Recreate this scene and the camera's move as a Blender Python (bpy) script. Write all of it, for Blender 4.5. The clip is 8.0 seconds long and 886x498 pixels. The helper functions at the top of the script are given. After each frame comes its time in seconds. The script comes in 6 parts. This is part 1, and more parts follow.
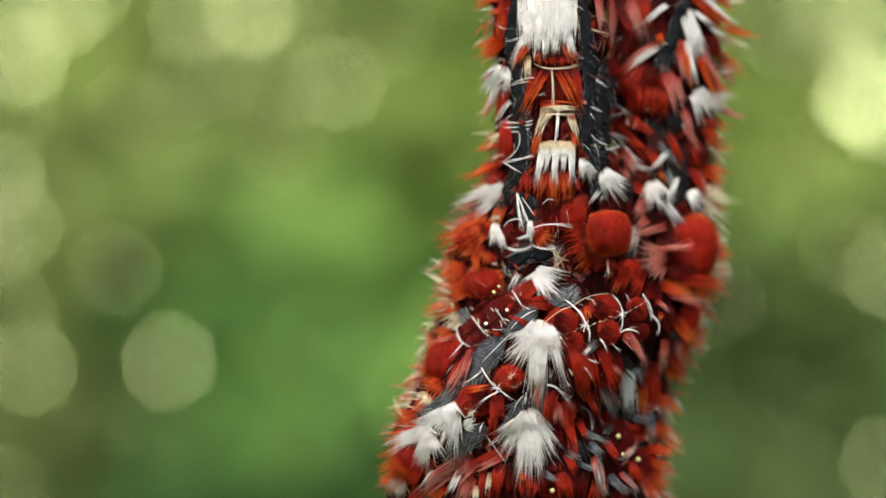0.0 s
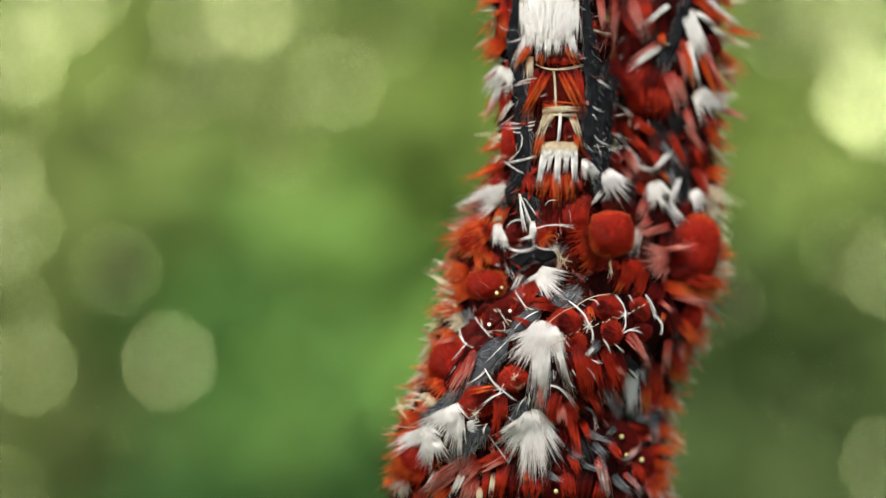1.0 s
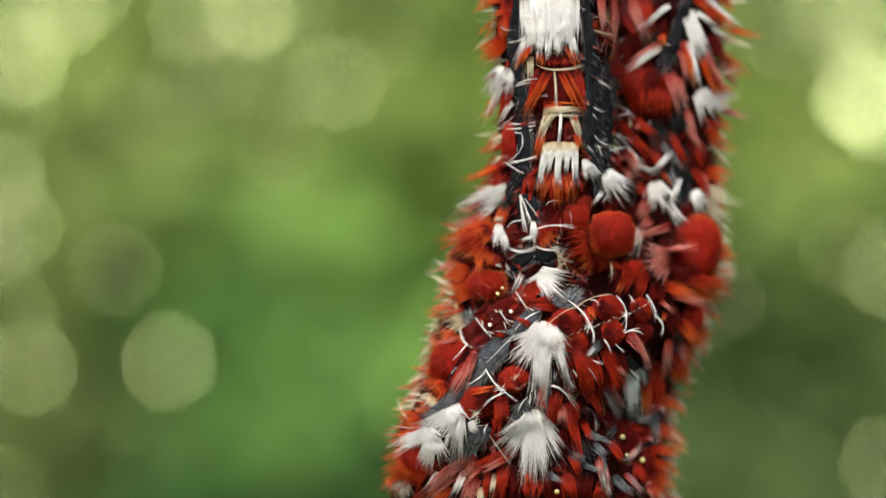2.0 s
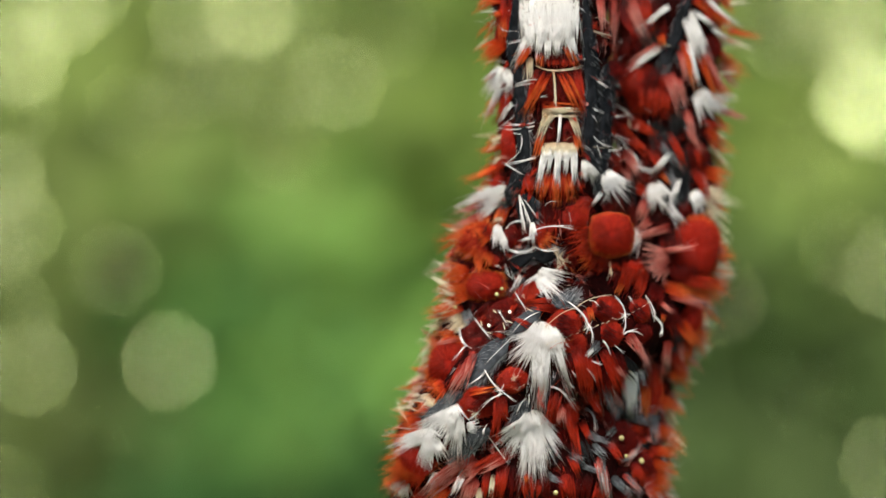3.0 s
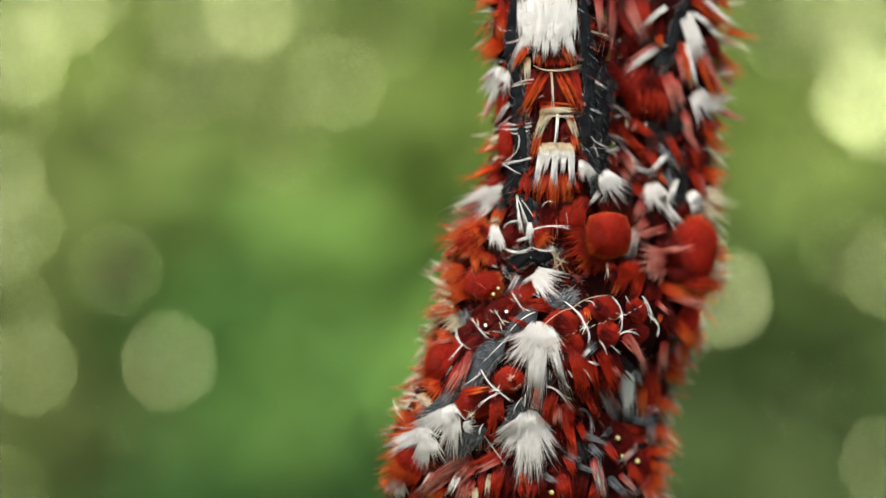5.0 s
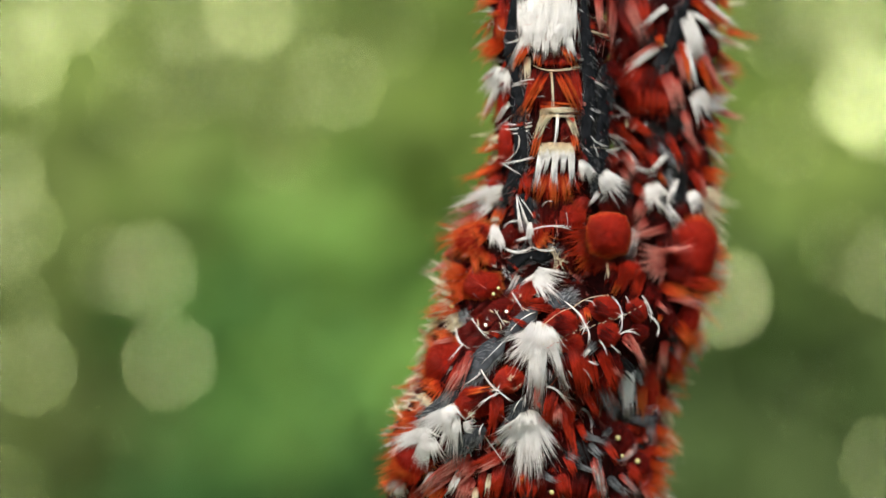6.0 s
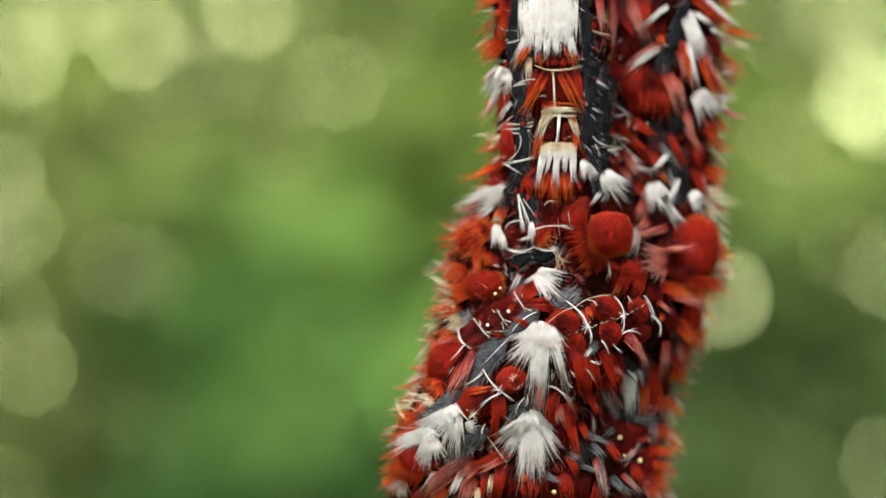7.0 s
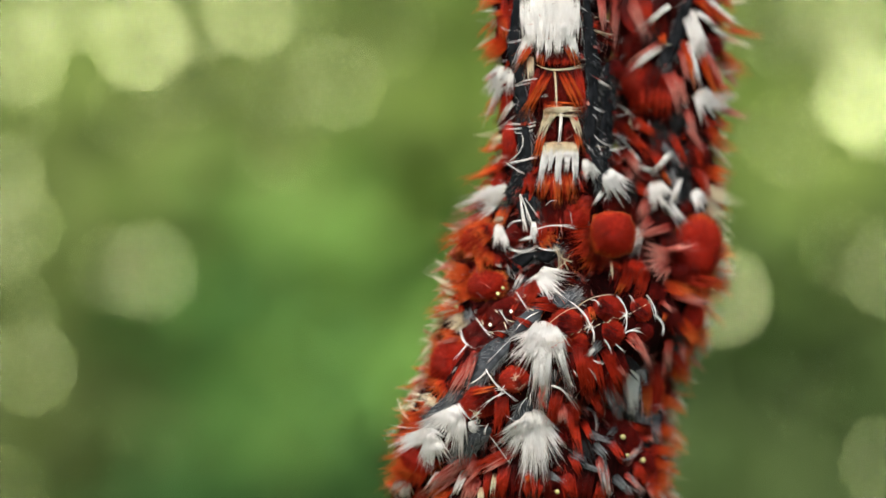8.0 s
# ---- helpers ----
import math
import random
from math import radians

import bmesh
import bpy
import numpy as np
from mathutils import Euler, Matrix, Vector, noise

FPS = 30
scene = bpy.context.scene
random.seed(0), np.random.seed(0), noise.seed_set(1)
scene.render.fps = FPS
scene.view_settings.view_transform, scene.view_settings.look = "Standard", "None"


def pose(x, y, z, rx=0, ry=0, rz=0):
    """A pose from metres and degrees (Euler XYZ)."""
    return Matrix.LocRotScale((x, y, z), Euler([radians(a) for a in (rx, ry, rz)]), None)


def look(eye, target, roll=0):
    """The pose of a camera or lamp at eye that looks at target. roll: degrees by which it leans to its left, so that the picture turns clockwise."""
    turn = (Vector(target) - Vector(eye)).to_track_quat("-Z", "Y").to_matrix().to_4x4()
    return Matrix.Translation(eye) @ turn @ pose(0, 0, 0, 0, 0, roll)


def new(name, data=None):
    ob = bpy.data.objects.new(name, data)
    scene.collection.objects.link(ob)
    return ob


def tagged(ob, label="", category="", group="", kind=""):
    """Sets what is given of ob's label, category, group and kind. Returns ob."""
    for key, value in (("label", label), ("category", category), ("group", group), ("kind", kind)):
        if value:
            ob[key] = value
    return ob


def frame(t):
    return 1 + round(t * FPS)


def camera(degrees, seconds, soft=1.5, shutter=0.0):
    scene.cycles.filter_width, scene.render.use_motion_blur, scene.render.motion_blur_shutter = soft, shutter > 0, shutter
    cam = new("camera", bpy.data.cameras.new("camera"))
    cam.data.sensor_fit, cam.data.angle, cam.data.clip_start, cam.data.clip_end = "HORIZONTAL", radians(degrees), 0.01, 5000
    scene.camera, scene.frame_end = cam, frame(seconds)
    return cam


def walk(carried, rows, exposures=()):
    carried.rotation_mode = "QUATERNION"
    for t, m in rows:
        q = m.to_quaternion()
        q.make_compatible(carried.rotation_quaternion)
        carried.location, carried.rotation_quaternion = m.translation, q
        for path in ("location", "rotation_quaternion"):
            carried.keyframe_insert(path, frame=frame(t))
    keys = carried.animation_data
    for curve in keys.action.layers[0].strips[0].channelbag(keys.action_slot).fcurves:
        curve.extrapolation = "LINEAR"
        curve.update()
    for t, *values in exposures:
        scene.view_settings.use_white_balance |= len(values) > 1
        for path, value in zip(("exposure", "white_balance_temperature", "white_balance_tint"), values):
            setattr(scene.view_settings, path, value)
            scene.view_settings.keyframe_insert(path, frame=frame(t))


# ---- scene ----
MM = 0.001
HIGH = 1.2                      # height of the clump of caterpillars over the ground
FOCUS = 0.1613

cam = camera(22, 8.0, soft=1.5)
cam.data.dof.use_dof = True
cam.data.dof.focus_distance = FOCUS - 0.0004
cam.data.dof.aperture_fstop = 12.2
walk(cam, [(0.0, look((0, -FOCUS, HIGH), (0, 0, HIGH))), (8.0, look((0, -FOCUS, HIGH), (0, 0, HIGH)))])

# ---- daylight ----
world = bpy.data.worlds.new("world")
scene.world = world
world.use_nodes = True
wt = world.node_tree
sky = wt.nodes.new("ShaderNodeTexSky")
sky.sky_type = "NISHITA"
sky.sun_disc = False
sky.sun_elevation = radians(47.4)
sky.sun_rotation = radians(196.7)
sky.dust_density = 5.0
wt.links.new(sky.outputs["Color"], wt.nodes["Background"].inputs["Color"])
wt.nodes["Background"].inputs["Strength"].default_value = 0.15
sun_data = bpy.data.lights.new("sun", "SUN")
sun_data.energy, sun_data.angle, sun_data.color = 2.9, radians(28), (1.0, 0.955, 0.82)
sun = new("sun", sun_data)
sun.matrix_world = look((-0.6, -2.0, 2.27 + HIGH), (0, 0, HIGH))
scene.view_settings.exposure = 1.03


# ---- materials ----
def material(name):
    mat = bpy.data.materials.new(name)
    mat.use_nodes = True
    nt = mat.node_tree
    return mat, nt, nt.nodes["Principled BSDF"]


def node(nt, kind, **values):
    n = nt.nodes.new(kind)
    for key, value in values.items():
        n.inputs[key].default_value = value
    return n


def ramp(nt, stops):
    n = nt.nodes.new("ShaderNodeValToRGB")
    els = n.color_ramp.elements
    while len(els) < len(stops):
        els.new(0.5)
    for el, (p, c) in zip(els, stops):
        el.position, el.color = p, (*c, 1)
    return n


def hair_material(name, stops, rough=0.42, glow=0.3, vary=0.35, shine=0.25, streak=0.35):
    """Fine hair: colour from root to tip, a grain of single hairs along each lock, part of the light passing through it."""
    mat, nt, bsdf = material(name)
    along = nt.nodes.new("ShaderNodeAttribute")
    along.attribute_name = "along"
    grain = nt.nodes.new("ShaderNodeAttribute")
    grain.attribute_name = "grain"
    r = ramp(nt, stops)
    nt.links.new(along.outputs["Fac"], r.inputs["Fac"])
    where = nt.nodes.new("ShaderNodeCombineXYZ")
    nt.links.new(grain.outputs["Fac"], where.inputs["X"])
    stretch = node(nt, "ShaderNodeMath")
    stretch.operation = "MULTIPLY"
    stretch.inputs[1].default_value = 0.12
    nt.links.new(along.outputs["Fac"], stretch.inputs[0])
    nt.links.new(stretch.outputs["Value"], where.inputs["Y"])
    fine = node(nt, "ShaderNodeTexNoise", Scale=22.0, Detail=3.0, Roughness=0.6)
    nt.links.new(where.outputs["Vector"], fine.inputs["Vector"])
    hairs = node(nt, "ShaderNodeMapRange")
    hairs.inputs["From Min"].default_value, hairs.inputs["From Max"].default_value = 0.3, 0.7
    hairs.inputs["To Min"].default_value, hairs.inputs["To Max"].default_value = 1 - streak, 1 + streak
    nt.links.new(fine.outputs["Fac"], hairs.inputs["Value"])
    geo = nt.nodes.new("ShaderNodeNewGeometry")
    span = node(nt, "ShaderNodeMapRange")
    span.inputs["To Min"].default_value, span.inputs["To Max"].default_value = 1 - vary, 1 + vary
    nt.links.new(geo.outputs["Random Per Island"], span.inputs["Value"])
    both = node(nt, "ShaderNodeMath")
    both.operation = "MULTIPLY"
    nt.links.new(span.outputs["Result"], both.inputs[0])
    nt.links.new(hairs.outputs["Result"], both.inputs[1])
    hsv = node(nt, "ShaderNodeHueSaturation")
    nt.links.new(both.outputs["Value"], hsv.inputs["Value"])
    nt.links.new(r.outputs["Color"], hsv.inputs["Color"])
    nt.links.new(hsv.outputs["Color"], bsdf.inputs["Base Color"])
    relief = node(nt, "ShaderNodeBump", Strength=0.5, Distance=0.00003)
    nt.links.new(fine.outputs["Fac"], relief.inputs["Height"])
    nt.links.new(relief.outputs["Normal"], bsdf.inputs["Normal"])
    bsdf.inputs["Roughness"].default_value = rough
    bsdf.inputs["Specular IOR Level"].default_value = shine
    trans = nt.nodes.new("ShaderNodeBsdfTranslucent")
    nt.links.new(hsv.outputs["Color"], trans.inputs["Color"])
    mix = nt.nodes.new("ShaderNodeMixShader")
    mix.inputs["Fac"].default_value = glow
    nt.links.new(bsdf.outputs["BSDF"], mix.inputs[1])
    nt.links.new(trans.outputs["BSDF"], mix.inputs[2])
    nt.links.new(mix.outputs["Shader"], nt.nodes["Material Output"].inputs["Surface"])
    return mat


def noisy(name, stops, scale, rough, bump=0.3, bump_scale=None, detail=5.0, coord="Object", shine=0.5):
    """A matt surface with colour that varies in blotches and a fine relief."""
    mat, nt, bsdf = material(name)
    tc = nt.nodes.new("ShaderNodeTexCoord")
    n = node(nt, "ShaderNodeTexNoise", Scale=scale, Detail=detail, Roughness=0.6)
    r = ramp(nt, stops)
    nt.links.new(tc.outputs[coord], n.inputs["Vector"])
    nt.links.new(n.outputs["Fac"], r.inputs["Fac"])
    nt.links.new(r.outputs["Color"], bsdf.inputs["Base Color"])
    fine = node(nt, "ShaderNodeTexNoise", Scale=bump_scale or scale * 6, Detail=4.0)
    nt.links.new(tc.outputs[coord], fine.inputs["Vector"])
    b = node(nt, "ShaderNodeBump", Strength=bump, Distance=1.0 / (bump_scale or scale * 6))
    nt.links.new(fine.outputs["Fac"], b.inputs["Height"])
    nt.links.new(b.outputs["Normal"], bsdf.inputs["Normal"])
    bsdf.inputs["Roughness"].default_value = rough
    bsdf.inputs["Specular IOR Level"].default_value = shine
    return mat


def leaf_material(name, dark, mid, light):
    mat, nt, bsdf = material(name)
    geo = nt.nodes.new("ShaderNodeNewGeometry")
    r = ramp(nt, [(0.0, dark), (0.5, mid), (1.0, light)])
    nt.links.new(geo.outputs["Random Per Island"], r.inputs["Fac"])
    tc = nt.nodes.new("ShaderNodeTexCoord")
    n = node(nt, "ShaderNodeTexNoise", Scale=60.0, Detail=4.0)
    nt.links.new(tc.outputs["Object"], n.inputs["Vector"])
    span = node(nt, "ShaderNodeMapRange")
    span.inputs["To Min"].default_value, span.inputs["To Max"].default_value = 0.75, 1.25
    nt.links.new(n.outputs["Fac"], span.inputs["Value"])
    hsv = node(nt, "ShaderNodeHueSaturation")
    nt.links.new(span.outputs["Result"], hsv.inputs["Value"])
    nt.links.new(r.outputs["Color"], hsv.inputs["Color"])
    nt.links.new(hsv.outputs["Color"], bsdf.inputs["Base Color"])
    bsdf.inputs["Roughness"].default_value = 0.5
    bsdf.inputs["Specular IOR Level"].default_value = 0.12
    trans = nt.nodes.new("ShaderNodeBsdfTranslucent")
    nt.links.new(hsv.outputs["Color"], trans.inputs["Color"])
    mix = nt.nodes.new("ShaderNodeMixShader")
    mix.inputs["Fac"].default_value = 0.3
    nt.links.new(bsdf.outputs["BSDF"], mix.inputs[1])
    nt.links.new(trans.outputs["BSDF"], mix.inputs[2])
    nt.links.new(mix.outputs["Shader"], nt.nodes["Material Output"].inputs["Surface"])
    return mat


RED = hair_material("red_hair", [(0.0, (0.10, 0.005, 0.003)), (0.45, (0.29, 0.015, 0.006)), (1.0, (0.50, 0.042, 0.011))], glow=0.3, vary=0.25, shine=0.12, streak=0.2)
# dark red of the panels; its near-black roots hold shade between tufts
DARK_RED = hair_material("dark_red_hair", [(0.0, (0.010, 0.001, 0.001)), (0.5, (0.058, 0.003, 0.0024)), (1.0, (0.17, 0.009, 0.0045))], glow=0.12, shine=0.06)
# orange of the tufts, brightened to put backlight on fringes into the colour
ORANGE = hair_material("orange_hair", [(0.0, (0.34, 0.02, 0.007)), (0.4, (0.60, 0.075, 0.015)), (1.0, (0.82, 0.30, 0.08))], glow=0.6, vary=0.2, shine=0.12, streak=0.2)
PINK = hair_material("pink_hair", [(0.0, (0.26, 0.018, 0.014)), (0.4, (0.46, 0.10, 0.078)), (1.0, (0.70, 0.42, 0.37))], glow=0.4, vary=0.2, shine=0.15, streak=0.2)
WHITE = hair_material("white_hair", [(0.0, (0.68, 0.675, 0.66)), (0.5, (0.70, 0.71, 0.72)), (0.8, (0.72, 0.70, 0.70)), (1.0, (0.68, 0.56, 0.52))], vary=0.06, glow=0.32, shine=0.08, streak=0.12)
CREAM = hair_material("cream_hair", [(0.0, (0.56, 0.42, 0.26)), (0.5, (0.74, 0.69, 0.55)), (1.0, (0.80, 0.76, 0.62))], vary=0.1, glow=0.55, shine=0.1, streak=0.15)
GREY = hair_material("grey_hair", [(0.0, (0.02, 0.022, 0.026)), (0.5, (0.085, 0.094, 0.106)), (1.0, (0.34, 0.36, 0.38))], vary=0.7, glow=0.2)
# black hair of the bands; in hollows it stands for shade
BLACK = hair_material("black_and_shade_hair", [(0.0, (0.003, 0.003, 0.003)), (1.0, (0.014, 0.015, 0.017))], glow=0.05, vary=0.5, shine=0.05)
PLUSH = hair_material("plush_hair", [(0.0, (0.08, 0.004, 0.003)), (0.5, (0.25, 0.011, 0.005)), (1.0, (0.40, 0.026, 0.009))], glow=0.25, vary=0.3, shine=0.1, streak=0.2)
# maroon skin darkened so that bare patches read as shade between tufts
SKIN = noisy("shaded_maroon_skin", [(0.3, (0.003, 0.0006, 0.0006)), (0.55, (0.010, 0.0014, 0.0013)), (0.75, (0.035, 0.003, 0.0025))], 900.0, 0.9, 0.5, shine=0.02)
VELVET = noisy("slate_velvet", [(0.35, (0.003, 0.0034, 0.0042)), (0.6, (0.009, 0.010, 0.0122)), (0.85, (0.028, 0.031, 0.036))], 1400.0, 0.9, 0.6, shine=0.02)
FLUFF = noisy("red_fluff", [(0.3, (0.09, 0.003, 0.002)), (0.5, (0.14, 0.006, 0.003)), (0.72, (0.19, 0.009, 0.004))], 900.0, 0.9, 0.3, 9000.0, shine=0.05)
DEEP_FLUFF = noisy("maroon_fluff", [(0.3, (0.006, 0.0006, 0.0006)), (0.5, (0.020, 0.0013, 0.0012)), (0.75, (0.06, 0.0032, 0.0022))], 900.0, 0.9, 0.3, 9000.0, shine=0.03)
SLATE = noisy("slate_nap", [(0.35, (0.014, 0.016, 0.019)), (0.6, (0.035, 0.039, 0.046)), (0.85, (0.09, 0.098, 0.11))], 1400.0, 0.9, 0.6, shine=0.02)
STEM = noisy("green_stem", [(0.3, (0.06, 0.075, 0.02)), (0.6, (0.1, 0.13, 0.035)), (0.8, (0.14, 0.17, 0.05))], 120.0, 0.7, 0.4, shine=0.2)
BARK = noisy("twig_bark", [(0.3, (0.05, 0.035, 0.02)), (0.6, (0.13, 0.09, 0.055)), (0.8, (0.2, 0.16, 0.1))], 300.0, 0.85, 0.8)


# ---- ground and the green distance ----
def mesh_object(name, verts, faces, mat, parent=None, label="", smooth=False):
    me = bpy.data.meshes.new(name)
    me.from_pydata([tuple(v) for v in verts], [], [tuple(f) for f in faces])
    me.materials.append(mat)
    if smooth:
        me.polygons.foreach_set("use_smooth", [True] * len(me.polygons))
    ob = new(name, me)
    if parent:
        ob.parent = parent
    if label:
        tagged(ob, label)
    return ob


def spline(points, n):
    """A smooth line of n places through control points (any number of columns)."""
    p = np.array(points, float)
    p = np.vstack([2 * p[0] - p[1], p, 2 * p[-1] - p[-2]])
    u = np.linspace(0, len(points) - 1 - 1e-6, n)
    i = u.astype(int)
    t = (u - i)[:, None]
    a, b, c, d = p[i], p[i + 1], p[i + 2], p[i + 3]
    return 0.5 * (2 * b + (c - a) * t + (2 * a - 5 * b + 4 * c - d) * t ** 2 + (3 * b - a - 3 * c + d) * t ** 3)


def empty(name, place=(0, 0, 0)):
    ob = new(name)
    ob.empty_display_size = 0.01
    ob.location = place
    return ob


GRASS_SOIL = noisy("grassy_soil", [(0.3, (0.02, 0.03, 0.008)), (0.55, (0.05, 0.09, 0.02)), (0.8, (0.1, 0.14, 0.035))], 6.0, 0.9, 0.5, 60.0)
gv = [(x, y, 0.02 * noise.noise(Vector((x * 0.7, y * 0.7, 3))) if abs(x) < 20 and abs(y) < 20 else 0.0)
      for y in [-400, -60, *[i * 0.5 for i in range(-12, 25)], 60, 400] for x in [-400, -60, *[i * 0.5 for i in range(-14, 15)], 60, 400]]
gw = 4 + 29
ground = mesh_object("ground", gv, [(r * gw + c, r * gw + c + 1, (r + 1) * gw + c + 1, (r + 1) * gw + c)
                                    for r in range(len(gv) // gw - 1) for c in range(gw - 1)], GRASS_SOIL, smooth=True)
tagged(ground, "grassy ground under the shrubs", "ground", kind="structure")

HEDGE_Y = 1.25


# added glowing sheet that stands for sunlit leaf glints through the gaps
mat, nt, bsdf = material("glint_glow")
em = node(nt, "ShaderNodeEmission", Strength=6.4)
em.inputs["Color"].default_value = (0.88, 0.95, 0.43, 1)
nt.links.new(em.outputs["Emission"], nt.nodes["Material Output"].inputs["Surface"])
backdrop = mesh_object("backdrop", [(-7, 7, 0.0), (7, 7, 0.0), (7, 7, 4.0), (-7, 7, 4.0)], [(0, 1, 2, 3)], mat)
tagged(backdrop, "glowing sheet added behind the hedge for its sunlit leaf glints", "sky", kind="structure")

# the gaps, cut where leaf glints shine: across, up and radius in metres on the hedge's face
K = (HEDGE_Y + FOCUS) / FOCUS * MM


def gap(x, z, r):
    return (x * K, HIGH + z * K, r)


GAP_LOW, GAP_HIGH, GAP_SIDE = gap(-19.76, -7.96, 0.0047), gap(-20.84, -1.56, 0.0047), gap(19.64, -3.36, 0.0054)
GAP_SUN, GAP_TOP = gap(24.44, 8.04, 0.0026), gap(-20.64, 14.36, 0.0034)
GAPS = [
    GAP_LOW, GAP_HIGH, GAP_SIDE, GAP_SUN, GAP_TOP,
    gap(-30.16, 13.64, 0.0042), gap(-21.16, 14.52, 0.0046), gap(-17.56, 16.44, 0.003), gap(-13.76, 17.04, 0.004), gap(-26.96, 16.84, 0.0036),
    gap(-31.16, 16.04, 0.003), gap(-25.36, 18.44, 0.003), gap(-10.56, 16.84, 0.0026), gap(-7.36, 11.64, 0.0028), gap(-11.36, 11.64, 0.0018),
    gap(-15.36, 12.44, 0.0018), gap(-3.76, 15.24, 0.0016), gap(-30.56, 10.04, 0.0024), gap(-18.16, 11.64, 0.0016), gap(-22.16, 9.64, 0.0016),
    gap(-11.36, 7.24, 0.0016), gap(-31.36, 4.84, 0.003), gap(-29.96, 1.64, 0.0026), gap(-32.16, 0.04, 0.0026), gap(-29.16, -8.36, 0.0027),
    gap(-30.56, -4.76, 0.0018), gap(-23.36, -1.56, 0.0026), gap(-25.36, -13.96, 0.0018), gap(-30.96, -17.16, 0.0017), gap(29.92, 10.84, 0.0056),
    gap(31.24, 9.64, 0.0036), gap(27.44, 16.44, 0.003), gap(30.44, 16.04, 0.0042), gap(24.64, 15.24, 0.002), gap(26.24, 6.84, 0.0016),
    gap(28.84, 0.04, 0.0022), gap(31.84, -1.56, 0.0026), gap(25.84, -10.36, 0.0018), gap(31.64, -15.16, 0.0024), gap(21.84, 16.44, 0.0016),
    gap(28.24, 10.84, 0.0022),
]

HEDGE = noisy("hedge_depth", [(0.3, (0.085, 0.125, 0.034)), (0.5, (0.115, 0.16, 0.043)), (0.72, (0.145, 0.19, 0.054))], 7.0, 0.7, 0.4, 60.0, detail=2.0, shine=0.1)


def hedge_wall():
    """The dense inside of the hedge, a lumpy sheet with open gaps, finer where the gaps are."""
    steps = (-1.0, -0.6, -0.2, 0.2, 0.6, 1.0)
    xs = sorted([*np.arange(-3.0, -0.42, 0.06), *np.arange(-0.42, 0.42, 0.02), *np.arange(0.42, 3.01, 0.06), *[gx + r * s for gx, _, r in GAPS for s in steps]])
    zs = sorted([*np.arange(-0.02, 1.0, 0.03), *np.arange(1.0, 1.4, 0.02), *np.arange(1.4, 1.76, 0.03), *[gz + r * s for _, gz, r in GAPS for s in steps]])
    nx, verts, faces = len(xs), [], []
    for z in zs:
        for x in xs:
            y = HEDGE_Y + 0.04 * noise.noise(Vector((x * 9, z * 9, 1))) + 0.02 * noise.noise(Vector((x * 30, z * 30, 5)))
            verts.append((float(x), y, float(z) + (0.05 * noise.noise(Vector((x * 4, 0, 7))) if z > 1.6 else 0.0)))
    cx, cz = np.meshgrid((np.array(xs)[:-1] + np.array(xs)[1:]) / 2, (np.array(zs)[:-1] + np.array(zs)[1:]) / 2)
    keep = np.ones(cx.shape, bool)
    for gx, gz, r in GAPS:
        keep &= (cx - gx) ** 2 + (cz - gz) ** 2 > r * r
    for j, i in zip(*np.nonzero(keep)):
        a = int(j) * nx + int(i)
        faces.append((a, a + 1, a + nx + 1, a + nx))
    return verts, faces


hv, hf = hedge_wall()
hedge = empty("hedge", (0, 0, 0))
tagged(hedge, "dense green hedge in soft sunlight with open gaps", "hedge")
mesh_object("inner_foliage", hv, hf, HEDGE, hedge, smooth=True)


# ---- leafy shrubs in front of the hedge ----
def leaf_shape(rows=6):
    """A pointed oval leaf of length 1, folded a little along its rib and drooping to the tip."""
    v, f = [], []
    for i in range(rows + 1):
        t = i / rows
        w = 0.27 * math.sin(math.pi * min(1.0, t ** 0.8)) ** 0.9 + 0.004
        for s in (-1, -0.5, 0, 0.5, 1):
            v.append((s * w, t, 0.10 * abs(s) * w * 3 - 0.12 * t * t))
    for i in range(rows):
        for j in range(4):
            a = i * 5 + j
            f.append((a, a + 1, a + 6, a + 5))
    return np.array(v), np.array(f)


LEAF_V, LEAF_F = leaf_shape()


def tube(points, sides=7):
    """A tapered limb through places with radii."""
    c = spline(points, 14)
    verts, faces = [], []
    for x, y, z, r in c:
        for j in range(sides):
            a = 2 * math.pi * j / sides
            verts.append((x + r * math.cos(a), y + r * math.sin(a), z))
    for i in range(len(c) - 1):
        for j in range(sides):
            q, w = i * sides + j, i * sides + (j + 1) % sides
            faces.append((q, w, w + sides, q + sides))
    return verts, faces


def clear_of_gaps(x, y, z, size):
    """Whether a leaf leaves the lanes of light through the gaps open."""
    k = (HEDGE_Y + FOCUS) / (y + FOCUS)
    return all(math.hypot(x * k - gx, HIGH + (z - HIGH) * k - gz) > r + size * 0.8 for gx, gz, r in GAPS)


